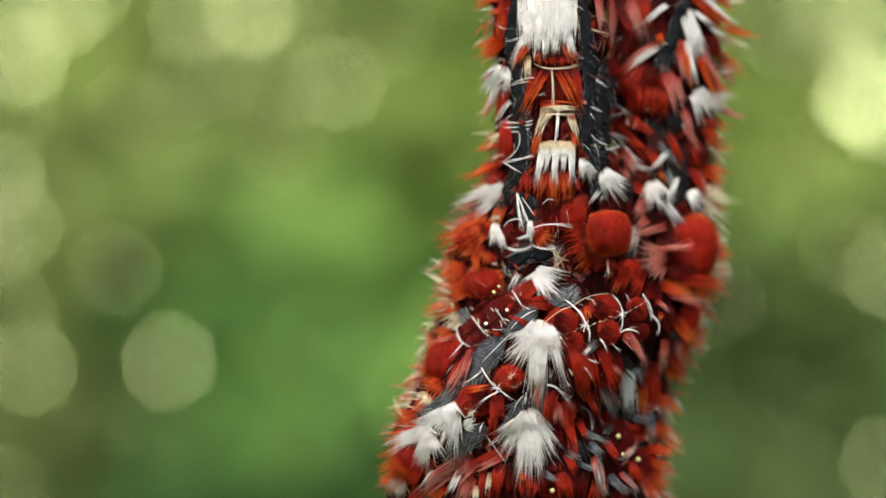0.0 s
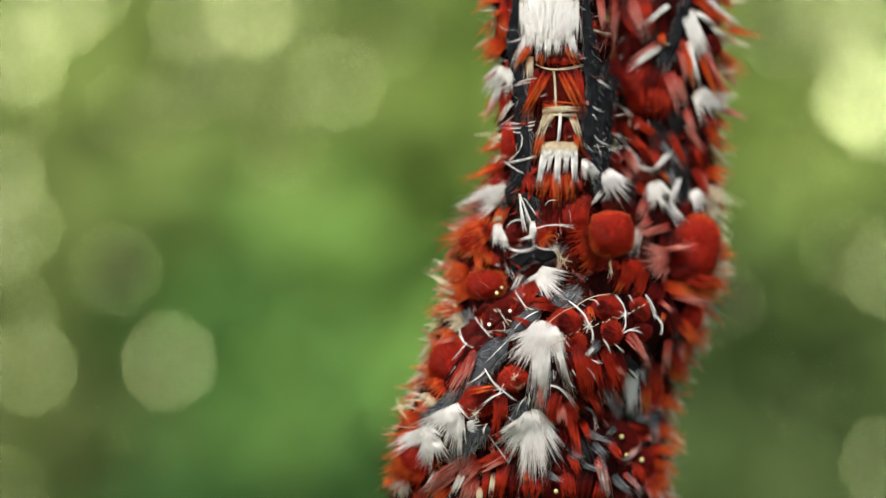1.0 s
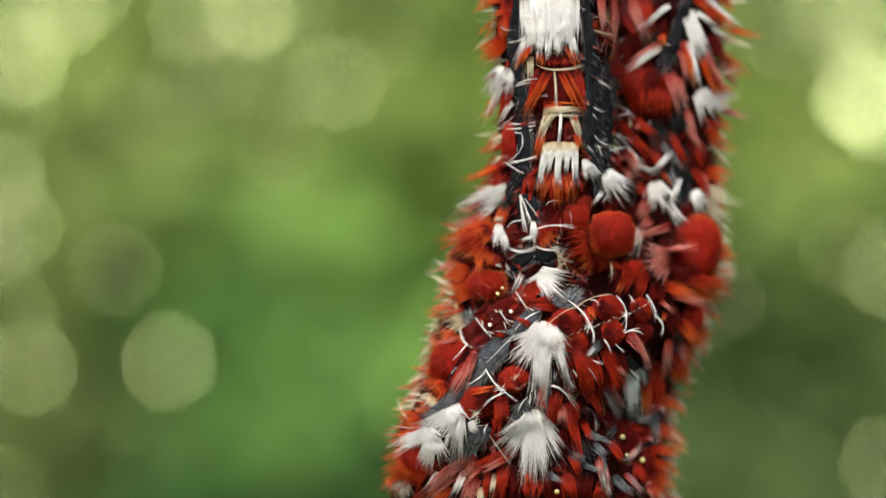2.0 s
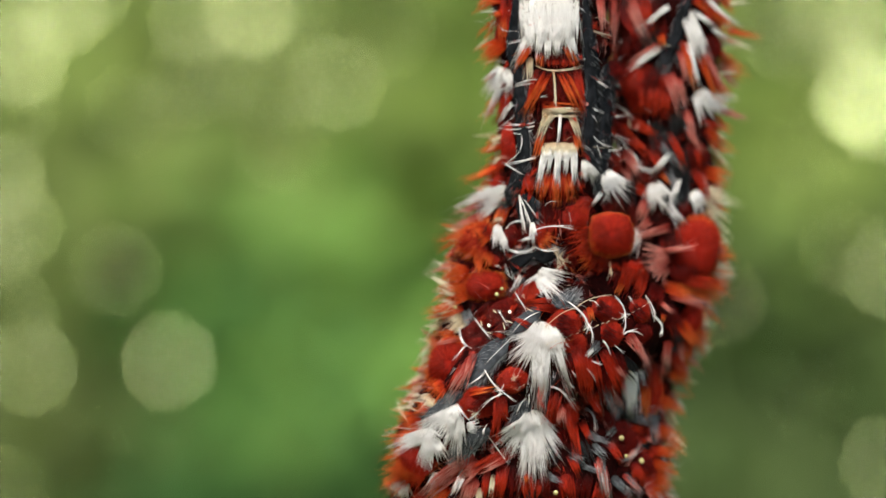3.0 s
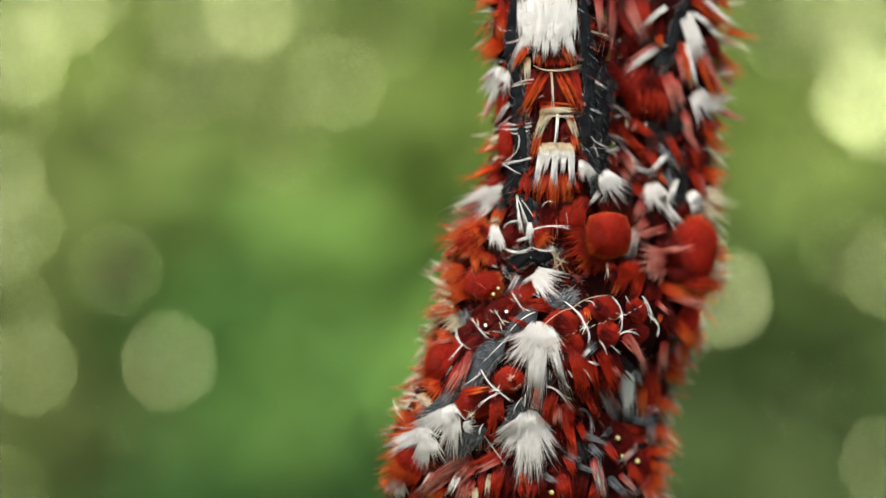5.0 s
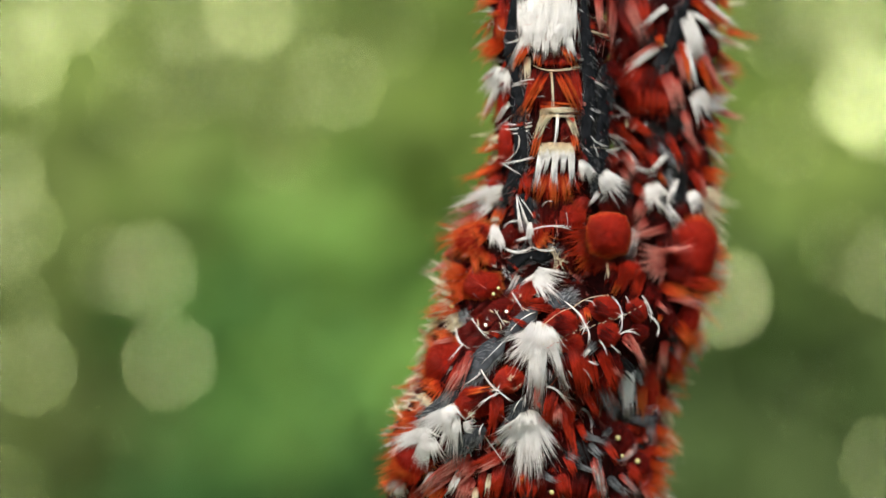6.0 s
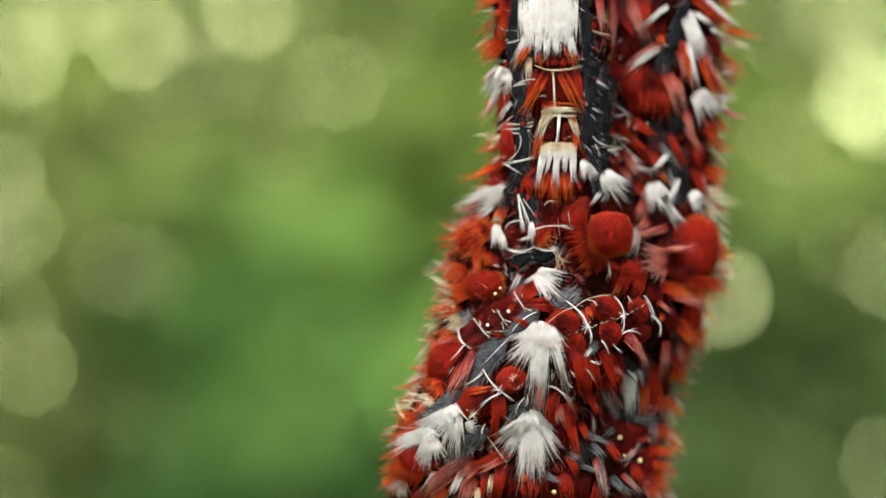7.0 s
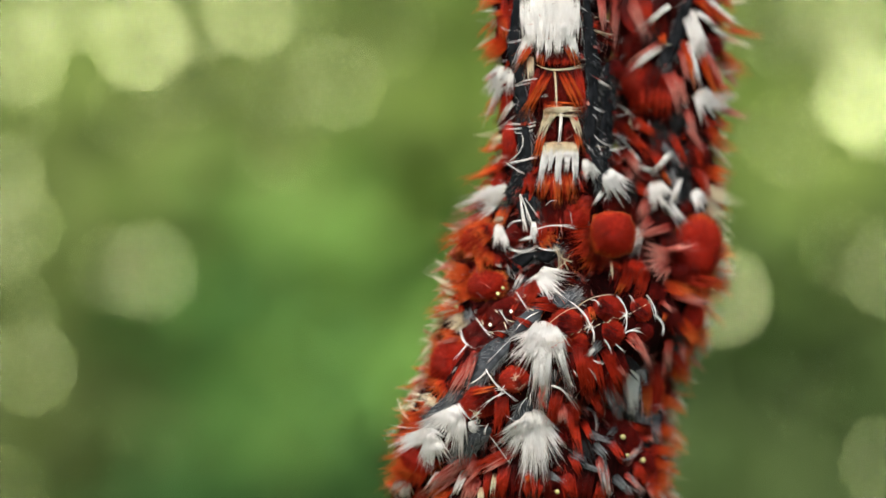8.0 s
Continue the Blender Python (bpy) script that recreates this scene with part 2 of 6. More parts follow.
def shrub(label, mat, cx, cz, sx, sz, n, big):
    """A thin-stemmed shrub with a loose crown of leaves round (cx, cz)."""
    root = empty("shrub", (cx, 1.1, 0))
    tagged(root, label, "shrub", "shrubs before the hedge")
    mesh_object("trunk", *tube([(0, 0.06, -0.02, 0.008), (0.01, 0.07, cz * 0.5, 0.005), (0.0, 0.08, cz + sz, 0.0012)]), STEM, root, smooth=True)
    for s in (-0.8, -0.35, 0.4, 0.85):
        h = cz + sz * (abs(s) - 0.6)
        mesh_object("limb", *tube([(0.005, 0.075, h * 0.85, 0.002), (s * sx * 0.7, 0.07, h * 0.95, 0.0012), (s * sx * 1.4, 0.05, h + 0.03, 0.0006)]), STEM, root, smooth=True)
    verts, faces, m, tries = [], [], 0, 0
    while m < n and tries < n * 6:
        tries += 1
        x, y, z = random.gauss(cx, sx), random.uniform(1.0, 1.17), random.gauss(cz, sz)
        size = big * random.uniform(0.6, 1.25)
        if not clear_of_gaps(x, y, z - 0.25 * size, size):
            continue
        turn = Euler((radians(random.gauss(-50, 22)), radians(random.gauss(0, 28)), radians(random.uniform(-80, 80) + 180))).to_matrix()
        v = (LEAF_V * size) @ np.array(turn).T + (x - cx, y - 1.1, z)
        faces += (LEAF_F + m * len(LEAF_V)).tolist()
        verts.append(v)
        m += 1
    crown = mesh_object("crown", np.vstack(verts).tolist(), faces, mat, root, smooth=True)
    tagged(crown, kind="stuff")


# sunlit and shaded tones of the greenery are put into these leaf colours
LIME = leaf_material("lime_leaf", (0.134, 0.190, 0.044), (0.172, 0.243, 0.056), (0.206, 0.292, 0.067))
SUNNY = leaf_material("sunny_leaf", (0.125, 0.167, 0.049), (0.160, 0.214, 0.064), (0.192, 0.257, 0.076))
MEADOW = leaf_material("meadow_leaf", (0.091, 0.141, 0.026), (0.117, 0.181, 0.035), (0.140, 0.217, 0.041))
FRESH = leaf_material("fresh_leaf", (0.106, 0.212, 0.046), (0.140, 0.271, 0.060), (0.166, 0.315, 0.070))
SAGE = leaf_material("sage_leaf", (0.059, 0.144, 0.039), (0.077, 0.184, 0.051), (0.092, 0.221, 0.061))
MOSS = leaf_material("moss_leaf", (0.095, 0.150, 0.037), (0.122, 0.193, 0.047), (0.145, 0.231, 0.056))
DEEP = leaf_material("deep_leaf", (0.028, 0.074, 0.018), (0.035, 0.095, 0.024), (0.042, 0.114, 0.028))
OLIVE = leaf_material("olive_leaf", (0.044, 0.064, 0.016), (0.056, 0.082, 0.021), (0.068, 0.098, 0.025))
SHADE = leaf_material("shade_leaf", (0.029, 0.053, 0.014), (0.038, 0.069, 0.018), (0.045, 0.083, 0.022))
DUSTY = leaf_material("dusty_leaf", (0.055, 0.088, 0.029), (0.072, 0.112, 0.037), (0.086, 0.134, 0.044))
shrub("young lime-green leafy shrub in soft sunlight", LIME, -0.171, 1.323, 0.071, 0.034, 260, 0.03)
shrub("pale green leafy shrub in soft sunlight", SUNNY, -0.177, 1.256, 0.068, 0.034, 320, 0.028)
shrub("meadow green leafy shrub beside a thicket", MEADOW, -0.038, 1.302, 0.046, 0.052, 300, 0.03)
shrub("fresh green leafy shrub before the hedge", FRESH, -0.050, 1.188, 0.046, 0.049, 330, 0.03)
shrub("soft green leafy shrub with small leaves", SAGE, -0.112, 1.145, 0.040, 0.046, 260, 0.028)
shrub("mossy green leafy shrub toned for half shade", MOSS, -0.140, 1.213, 0.034, 0.025, 130, 0.028)
shrub("deep green leafy shrub toned for the shade", DEEP, -0.109, 1.074, 0.052, 0.025, 230, 0.03)
shrub("olive green leafy shrub toned for half shade", OLIVE, -0.207, 1.108, 0.040, 0.034, 240, 0.03)
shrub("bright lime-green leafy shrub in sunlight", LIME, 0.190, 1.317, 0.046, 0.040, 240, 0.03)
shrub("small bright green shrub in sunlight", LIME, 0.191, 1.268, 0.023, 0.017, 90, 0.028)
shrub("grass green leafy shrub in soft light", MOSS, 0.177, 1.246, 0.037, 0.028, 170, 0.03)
shrub("green leafy shrub under the light ones, toned for shade", SHADE, 0.177, 1.163, 0.040, 0.034, 240, 0.03)
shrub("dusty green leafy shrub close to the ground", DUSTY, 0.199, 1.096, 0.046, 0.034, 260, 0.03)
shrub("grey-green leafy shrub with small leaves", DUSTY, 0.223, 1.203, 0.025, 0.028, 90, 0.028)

# small leaves and twigs on the face of the hedge
MIXED = leaf_material("mixed_leaf", (0.076, 0.13, 0.025), (0.113, 0.18, 0.038), (0.157, 0.22, 0.052))
for s in range(7):
    bx = -0.36 + s * 0.12
    mesh_object("branch", *tube([(bx, 1.24, 0.0, 0.008), (bx + 0.02 * math.sin(s * 2.1), 1.215, 0.8, 0.006), (bx + 0.05 * math.sin(s * 1.3), 1.2, 1.55, 0.002)]), STEM, hedge, smooth=True)
verts, faces, m = [], [], 0
for _ in range(2600):
    x, y, z, size = random.uniform(-0.42, 0.42), random.uniform(1.17, 1.225), random.uniform(0.75, 1.6), random.uniform(0.018, 0.034)
    if not clear_of_gaps(x, y, z - 0.25 * size, size):
        continue
    turn = Euler((radians(random.gauss(-50, 25)), radians(random.gauss(0, 30)), radians(random.uniform(-110, 110) + 180))).to_matrix()
    verts.append((LEAF_V * size) @ np.array(turn).T + (x, y, z))
    faces += (LEAF_F + m * len(LEAF_V)).tolist()
    m += 1
for _ in range(2400):
    x, y, z, size = random.uniform(-3.0, 3.0), random.uniform(1.12, 1.3), random.uniform(0.05, 1.8), random.uniform(0.05, 0.085)
    if abs(x) < 0.5 and z > 0.7:
        continue
    turn = Euler((radians(random.gauss(-50, 25)), radians(random.gauss(0, 30)), radians(random.uniform(-110, 110) + 180))).to_matrix()
    verts.append((LEAF_V * size) @ np.array(turn).T + (x, y, z))
    faces += (LEAF_F + m * len(LEAF_V)).tolist()
    m += 1
tagged(mesh_object("leaves", np.vstack(verts).tolist(), faces, MIXED, hedge, smooth=True), kind="stuff")

BLOWN = []


def blown_leaf(hole, mat, rows, size=0.034):
    """A single leaf on its stalk that the breeze moves before a gap: seconds and metres aside."""
    gx, gz, r = hole
    y = HEDGE_Y - 0.05
    k = (y + FOCUS) / (HEDGE_Y + FOCUS)
    leaf = empty("swaying_leaf", (gx * k, y, HIGH + (gz - HIGH) * k))
    tagged(leaf, "single green leaf on a thin stalk swaying in the breeze", "leaf", "leaves moving in the breeze")
    v = LEAF_V * size * (1.3, 1, 1) - (0, size * 0.5, 0)
    v = v @ np.array(Euler((radians(-80), 0, radians(180))).to_matrix()).T
    mesh_object("blade", v.tolist(), LEAF_F.tolist(), mat, leaf, smooth=True)
    mesh_object("stalk", *tube([(0, 0.004, size * 0.48, 0.0008), (0.004, 0.008, size * 1.0, 0.0008), (0.012, 0.016, size * 1.6, 0.001)], 5), STEM, leaf, smooth=True)
    BLOWN.append((leaf, rows))


blown_leaf(GAP_LOW, FRESH, ((0, 0.05), (6.2, 0.05), (6.6, 0.022), (6.9, 0.013), (7.3, 0.008), (8, 0.004)))
blown_leaf(GAP_HIGH, SAGE, ((0, 0.002), (4.7, 0.004), (5.4, 0.014), (6, 0.02), (6.5, 0.022), (6.9, 0.012), (7.1, 0.012), (7.5, 0.024), (8, 0.04)))
blown_leaf(GAP_SIDE, OLIVE, ((0, 0.0105), (4.0, 0.011), (4.7, 0.0135), (5.8, 0.024), (6.5, 0.03), (7.0, 0.026), (7.6, 0.034), (8, 0.04)))
blown_leaf(GAP_SUN, LIME, ((0, 0.0), (5.5, 0.004), (6.2, 0.02), (8, 0.04)))
blown_leaf(GAP_TOP, LIME, ((0, 0.0), (6.8, 0.004), (7.3, 0.02), (8, 0.045)))


# ---- the caterpillars on their twig ----
BODIES = {}
SWAYING = []


class Body:
    """One caterpillar: a curved row of plump segments. Its line is given in millimetres: across, deep, up, radius."""

    def __init__(self, key, label, line, segments):
        self.line = spline(line, 160)
        self.thing = empty("caterpillar", (0, 0, HIGH))
        tagged(self.thing, label, "caterpillar", "caterpillars on the twig")
        SWAYING.append(self.thing)
        BODIES[key] = self
        per, around = 9, 20
        rows = spline(line, segments * per + 1)
        for s in range(segments):
            part_rows = rows[s * per:(s + 1) * per + 1]
            verts, faces = [], []
            n = len(part_rows)
            tang = np.gradient(part_rows[:, :3], axis=0)
            for k in range(n):
                t = Vector(tang[k]).normalized()
                side = t.cross(Vector((0, 1, 0))).normalized()
                up = side.cross(t)
                bulge = 0.9 + 0.1 * math.sin(math.pi * k / (n - 1)) ** 0.7
                for j in range(around):
                    a = 2 * math.pi * j / around
                    r = part_rows[k, 3] * bulge * (1 + 0.03 * noise.noise(Vector((s * 3.1 + k * 0.2, j * 0.5, 1))))
                    v = Vector(part_rows[k, :3]) + float(r) * (math.cos(a) * side + math.sin(a) * up)
                    verts.append(v * MM)
            for k in range(n - 1):
                for j in range(around):
                    q = k * around + j
                    w = k * around + (j + 1) % around
                    faces.append((q, w, w + around, q + around))
            faces.append(tuple(range(around - 1, -1, -1)))
            faces.append(tuple(range((n - 1) * around, n * around)))
            mesh_object("segment", verts, faces, SKIN, self.thing, smooth=True)


def depth(x, z, bodies):
    """How deep the front of the bodies lies at (x, z); beside them, how deep their flank lies. Arrays of millimetres."""
    best = np.full(x.shape, np.inf)
    near = np.full(x.shape, np.inf)
    flank = np.zeros(x.shape)
    for b in bodies:
        l = b.line
        d2 = (x[:, None] - l[None, :, 0]) ** 2 + (z[:, None] - l[None, :, 2]) ** 2
        r2 = l[None, :, 3] ** 2
        y = np.where(d2 < r2, l[None, :, 1] - np.sqrt(np.maximum(r2 - d2, 0)), np.inf).min(1)
        best = np.minimum(best, y)
        out = np.sqrt(d2) - l[None, :, 3]
        k = out.argmin(1)
        o = out[np.arange(len(x)), k]
        better = o < near
        near = np.where(better, o, near)
        flank = np.where(better, l[k, 1], flank)
    return np.where(np.isfinite(best), best, flank)


def skin(p):
    """Depth of the front of the whole clump at rows of (x, z)."""
    return depth(p[:, 0], p[:, 1], list(BODIES.values()))


rng = np.random.default_rng(7)


def fibres(name, parent, roots, mids, tips, width, mat, sides, ts, profile, flat=1.0, label=""):
    """Bent, pointed locks or single hairs through root, middle and tip (rows in millimetres), as one mesh, wider than deep."""
    n, rings = len(roots), len(ts)
    width = np.broadcast_to(np.asarray(width, float), (n,))
    per = rings * sides + 1
    verts, along, grain = np.zeros((n, per, 3)), np.zeros((n, per)), np.zeros((n, per))
    seed = rng.uniform(0, 400, n)
    for k, t in enumerate(ts):
        c = (1 - t) ** 2 * roots + 2 * t * (1 - t) * mids + t * t * tips
        way = 2 * (1 - t) * (mids - roots) + 2 * t * (tips - mids)
        way /= np.linalg.norm(way, axis=1)[:, None] + 1e-9
        ref = np.tile(np.array([0.0, 1.0, 0.0]), (n, 1))
        ref[np.abs(way[:, 1]) > 0.93] = (1, 0, 0)
        u = np.cross(way, ref)
        u /= np.linalg.norm(u, axis=1)[:, None] + 1e-9
        v = np.cross(way, u)
        for j in range(sides):
            a = 2 * math.pi * j / sides
            w = width * profile[k]
            verts[:, k * sides + j] = c + (w * math.cos(a))[:, None] * u + (w * flat * math.sin(a))[:, None] * v
            along[:, k * sides + j] = t
            grain[:, k * sides + j] = seed + width * math.cos(a)
    verts[:, -1], along[:, -1], grain[:, -1] = tips, 1.0, seed
    quads = [(k * sides + j, k * sides + (j + 1) % sides, (k + 1) * sides + (j + 1) % sides, (k + 1) * sides + j) for k in range(rings - 1) for j in range(sides)]
    ends = [((rings - 1) * sides + j, (rings - 1) * sides + (j + 1) % sides, per - 1) for j in range(sides)]
    base = (np.arange(n) * per)[:, None, None]
    faces = (base + np.array(quads)[None]).reshape(-1, 4).tolist() + (base + np.array(ends)[None]).reshape(-1, 3).tolist()
    ob = mesh_object(name, (verts.reshape(-1, 3) * MM).tolist(), faces, mat, parent, label, smooth=True)
    ob.data.attributes.new("along", "FLOAT", "POINT").data.foreach_set("value", along.ravel())
    ob.data.attributes.new("grain", "FLOAT", "POINT").data.foreach_set("value", grain.ravel())
    return ob


def strands(name, parent, roots, mids, tips, thick, mat):
    """Single hairs that taper to both ends."""
    return fibres(name, parent, roots, mids, tips, thick, mat, 3, (0.0, 0.35, 0.7), (0.75, 1.0, 0.6))


def blades(name, parent, roots, mids, tips, width, mat, flat=0.4):
    """Smooth locks of matted hair, lens-shaped across and pointed."""
    return fibres(name, parent, roots, mids, tips, width, mat, 8, (0.0, 0.12, 0.28, 0.46, 0.64, 0.8, 0.92), (0.5, 0.82, 1.0, 0.9, 0.62, 0.32, 0.12), flat)


KINDS = {"red_hair": "red_tuft", "dark_red_hair": "red_tuft", "orange_hair": "orange_tuft", "pink_hair": "pink_tuft", "white_hair": "white_tuft",
         "cream_hair": "cream_tuft", "grey_hair": "grey_tuft", "black_and_shade_hair": "black_tuft"}


def laid(r2, m2, t2, up, length):
    """Places (x, z) laid over the bodies: roots in the skin, tips lifted off it."""
    ry = skin(r2) + 0.05 - 0.35 * up
    ty = np.clip(np.minimum(skin(t2), ry + 0.35 * length) - up, ry - 0.7 * length - up, None)
    my = np.minimum((ry + ty) / 2, skin(m2)) - up * 0.8
    return [np.stack([p[:, 0], y, p[:, 1]], 1) for p, y in ((r2, ry), (m2, my), (t2, ty))]


def tuft(key, mat, sheet, hairs, up, length, thick):
    """A tuft: a smooth mass of matted hair with single hairs over it. sheet: root, middle, tip, half width and profile of the mass."""
    root = empty(KINDS[mat.name])
    root.parent = BODIES[key].thing
    r, m, t, half, profile, low = sheet
    R, M, T = laid(*(np.array([q]) for q in (r, m, t)), np.array([low]), length)
    R, M, T = (q + (0, 0.1, 0) for q in (R, M, T))
    fibres("mass", root, R, M, T, half, mat, 10, (0.0, 0.1, 0.24, 0.42, 0.62, 0.8, 0.93), profile, min(0.3, 0.06 / half))
    R, M, T = laid(*hairs, up, length)
    strands("fluff", root, R, M, T, thick * (1.15 if mat is WHITE else 1.0), mat)
    return root


def lock(key, x0, z0, x1, z1, w0, w1, mat, lift=0.4, curl=0.0, ragged=0.18, wisp=0.24):
    """A lock of hair that lies on a body, from a root of width w0 to a tip of width w1, parted into pointed wisps."""
    start, way = np.array([x0, z0]), np.array([x1 - x0, z1 - z0])
    length = np.hypot(*way)
    side = np.array([-way[1], way[0]]) / (length + 1e-9)
    wide = max(w0, w1)
    n = int((30 + 150 * wide) * (0.8 + 0.12 * length))
    wisps = max(2, int(round(wide / wisp)) + 1)
    which = rng.integers(0, wisps, n)
    ws = np.linspace(-1, 1, wisps) + rng.normal(0, 0.5 / wisps, wisps)
    reach = rng.uniform(0, 1, n) ** 0.85 * 0.55
    short = np.minimum(np.abs(rng.normal(0, ragged, wisps)), 0.4)[which] + reach
    stray = rng.uniform(0, 1, n) < 0.08
    back = rng.uniform(0, 0.45, n)
    s0 = np.clip(ws[which] + rng.normal(0, 0.9 / wisps, n), -1.05, 1.05)
    s1 = ws[which] + rng.normal(0, 1, n) * (0.05 + 1.1 * reach) / wisps
    wb = w0 + (w1 - w0) * back
    r2 = start + way * back[:, None] + side * (s0 * wb / 2)[:, None]
    t2 = start + way * (1.16 - np.where(stray, -0.1, short))[:, None] + side * (s1 * w1 / 2 + np.where(stray, rng.normal(0, 0.1, n), 0) * length)[:, None]
    m2 = (r2 + t2) / 2 + side * (curl * length + rng.normal(0, 0.03, n) * length + (s0 - s1) * 0.12 * wide)[:, None]
    ends = (0.6, 0.85, 0.96, 0.95, 0.75, 0.45, 0.18)
    profile = [e * (w0 + (w1 - w0) * t * 0.8) / wide for e, t in zip(ends, (0.0, 0.1, 0.24, 0.42, 0.62, 0.8, 0.93))]
    sheet = (start, start + way * 0.4 + side * curl * length, start + way * (0.72 if wide > 0.6 else 0.6), wide * 0.4, profile, lift * 0.15)
    return tuft(key, mat, sheet, (r2, m2, t2), lift * rng.uniform(0.7, 1.25, n), length, rng.uniform(0.011, 0.021, n) * np.where(stray, 0.7, 1))


def fan(key, x0, z0, x1, z1, w0, spread, wisps, mat, lift=0.45):
    """A tuft that springs from one narrow place and opens into pointed wisps, spread degrees to either side."""
    start, way = np.array([x0, z0]), np.array([x1 - x0, z1 - z0])
    length = np.hypot(*way)
    side = np.array([-way[1], way[0]]) / length
    head = math.atan2(way[1], way[0])
    wisps = wisps + 2
    n = int(wisps * 18 * (0.8 + 0.12 * length))
    which = rng.integers(0, wisps, n)
    wo = np.linspace(-1, 1, wisps) + rng.normal(0, 0.6 / wisps, wisps)
    core = rng.uniform(0, 1, n) < 0.34
    reach_in = rng.uniform(0, 1, n) ** 0.75 * 0.58
    o = np.where(core, np.clip(rng.normal(0, 0.5, n), -1, 1), wo[which] + rng.normal(0, 1, n) * (0.06 + 1.4 * reach_in) / wisps)
    reach = rng.uniform(0.75, 1.25, wisps)
    ln = length * (1 - 0.2 * np.abs(o)) * np.where(core, rng.uniform(0.35, 0.62, n), reach[which] * (1.06 - reach_in))
    turn = head + np.radians(spread) * o + np.where(rng.uniform(0, 1, n) < 0.06, rng.normal(0, 0.2, n), 0)
    d = np.stack([np.cos(turn), np.sin(turn)], 1)
    source = start + side * (0.46 * w0 * np.clip(o + rng.normal(0, 0.2, n), -1.1, 1.1))[:, None]
    r2 = source + d * (rng.uniform(0, 0.35, n) * ln)[:, None]
    t2 = start + side * (0.46 * w0 * o)[:, None] + d * ln[:, None]
    m2 = (r2 + t2) / 2 + np.stack([-d[:, 1], d[:, 0]], 1) * ((-0.08 * o + rng.normal(0, 0.035, n)) * ln)[:, None]
    opened = 0.5 * w0 + 0.42 * length * math.tan(math.radians(min(spread, 48))) * 0.75
    grow = [w0 * 0.46 + (opened - w0 * 0.46) * t for t in (0.0, 0.1, 0.24, 0.42, 0.62, 0.8, 0.93)]
    ends = (0.7, 0.92, 1.0, 1.0, 0.92, 0.7, 0.36)
    profile = [g * e / opened for g, e in zip(grow, ends)]
    sheet = (start, start + way * 0.32, start + way * 0.4, opened * 0.6, profile, lift * 0.15)
    return tuft(key, mat, sheet, (r2, m2, t2), lift * rng.uniform(0.7, 1.3, n) + np.where(core, 0.06, 0), length, rng.uniform(0.009, 0.019, n))


def pompom(key, x, z, r, mat, long=1.0, turn=0.0, flat=0.75, square=0.0, rim=None, hairs=900, up=0.0, shaggy=0.12):
    """A dense, velvety cushion of hair: a soft domed core under a short pile, with a fringe of finer hairs at the rim."""
    b = BODIES[key]
    y = skin(np.array([[x, z]]))[0] + 0.1 - up
    ca, sa = math.cos(math.radians(turn)), math.sin(math.radians(turn))
    root = empty("round_tuft")
    root.parent = b.thing

    def place(d, size):
        """Directions on a unit ball to places on the dome; square: how much it is squared off."""
        q = np.maximum(np.abs(d[:, 0]), np.abs(d[:, 2])) / (np.hypot(d[:, 0], d[:, 2]) + 1e-9)
        box = 1 + square * (1 / np.maximum(q, 0.7) - 1)
        lump = np.array([1 + 0.16 * noise.noise(Vector((float(e[0]) * 1.2 + x, float(e[1]) * 1.2, float(e[2]) * 1.2 + z))) for e in d]) * size
        u, v = d[:, 0] * r * long * lump * box, d[:, 2] * r * lump * box
        return np.stack([x + u * ca - v * sa, y + d[:, 1] * r * flat * lump, z + u * sa + v * ca], 1)

    bm = bmesh.new()
    bmesh.ops.create_icosphere(bm, subdivisions=4, radius=1.0)
    co = np.array([v.co for v in bm.verts])
    for v, p in zip(bm.verts, place(co, 0.92)):
        v.co = Vector(p) * MM
    me = bpy.data.meshes.new("core")
    bm.to_mesh(me)
    bm.free()
    me.polygons.foreach_set("use_smooth", [True] * len(me.polygons))
    me.materials.append(FLUFF if mat is RED else DEEP_FLUFF)
    new("core", me).parent = root

    def on(angle, w):
        return np.stack([np.sin(angle) * np.cos(w), -np.cos(angle), np.sin(angle) * np.sin(w)], 1)

    # an orange rim puts the lit edge of the cushion into the colour
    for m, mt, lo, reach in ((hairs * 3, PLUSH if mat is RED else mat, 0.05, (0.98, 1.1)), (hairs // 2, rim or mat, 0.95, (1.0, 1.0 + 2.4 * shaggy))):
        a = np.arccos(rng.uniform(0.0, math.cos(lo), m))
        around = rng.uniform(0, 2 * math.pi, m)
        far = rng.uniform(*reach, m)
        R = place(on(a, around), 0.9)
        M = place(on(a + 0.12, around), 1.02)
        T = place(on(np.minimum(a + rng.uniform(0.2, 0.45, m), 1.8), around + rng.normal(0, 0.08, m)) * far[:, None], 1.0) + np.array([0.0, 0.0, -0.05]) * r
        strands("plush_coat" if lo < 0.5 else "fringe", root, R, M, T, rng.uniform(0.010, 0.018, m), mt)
    return root


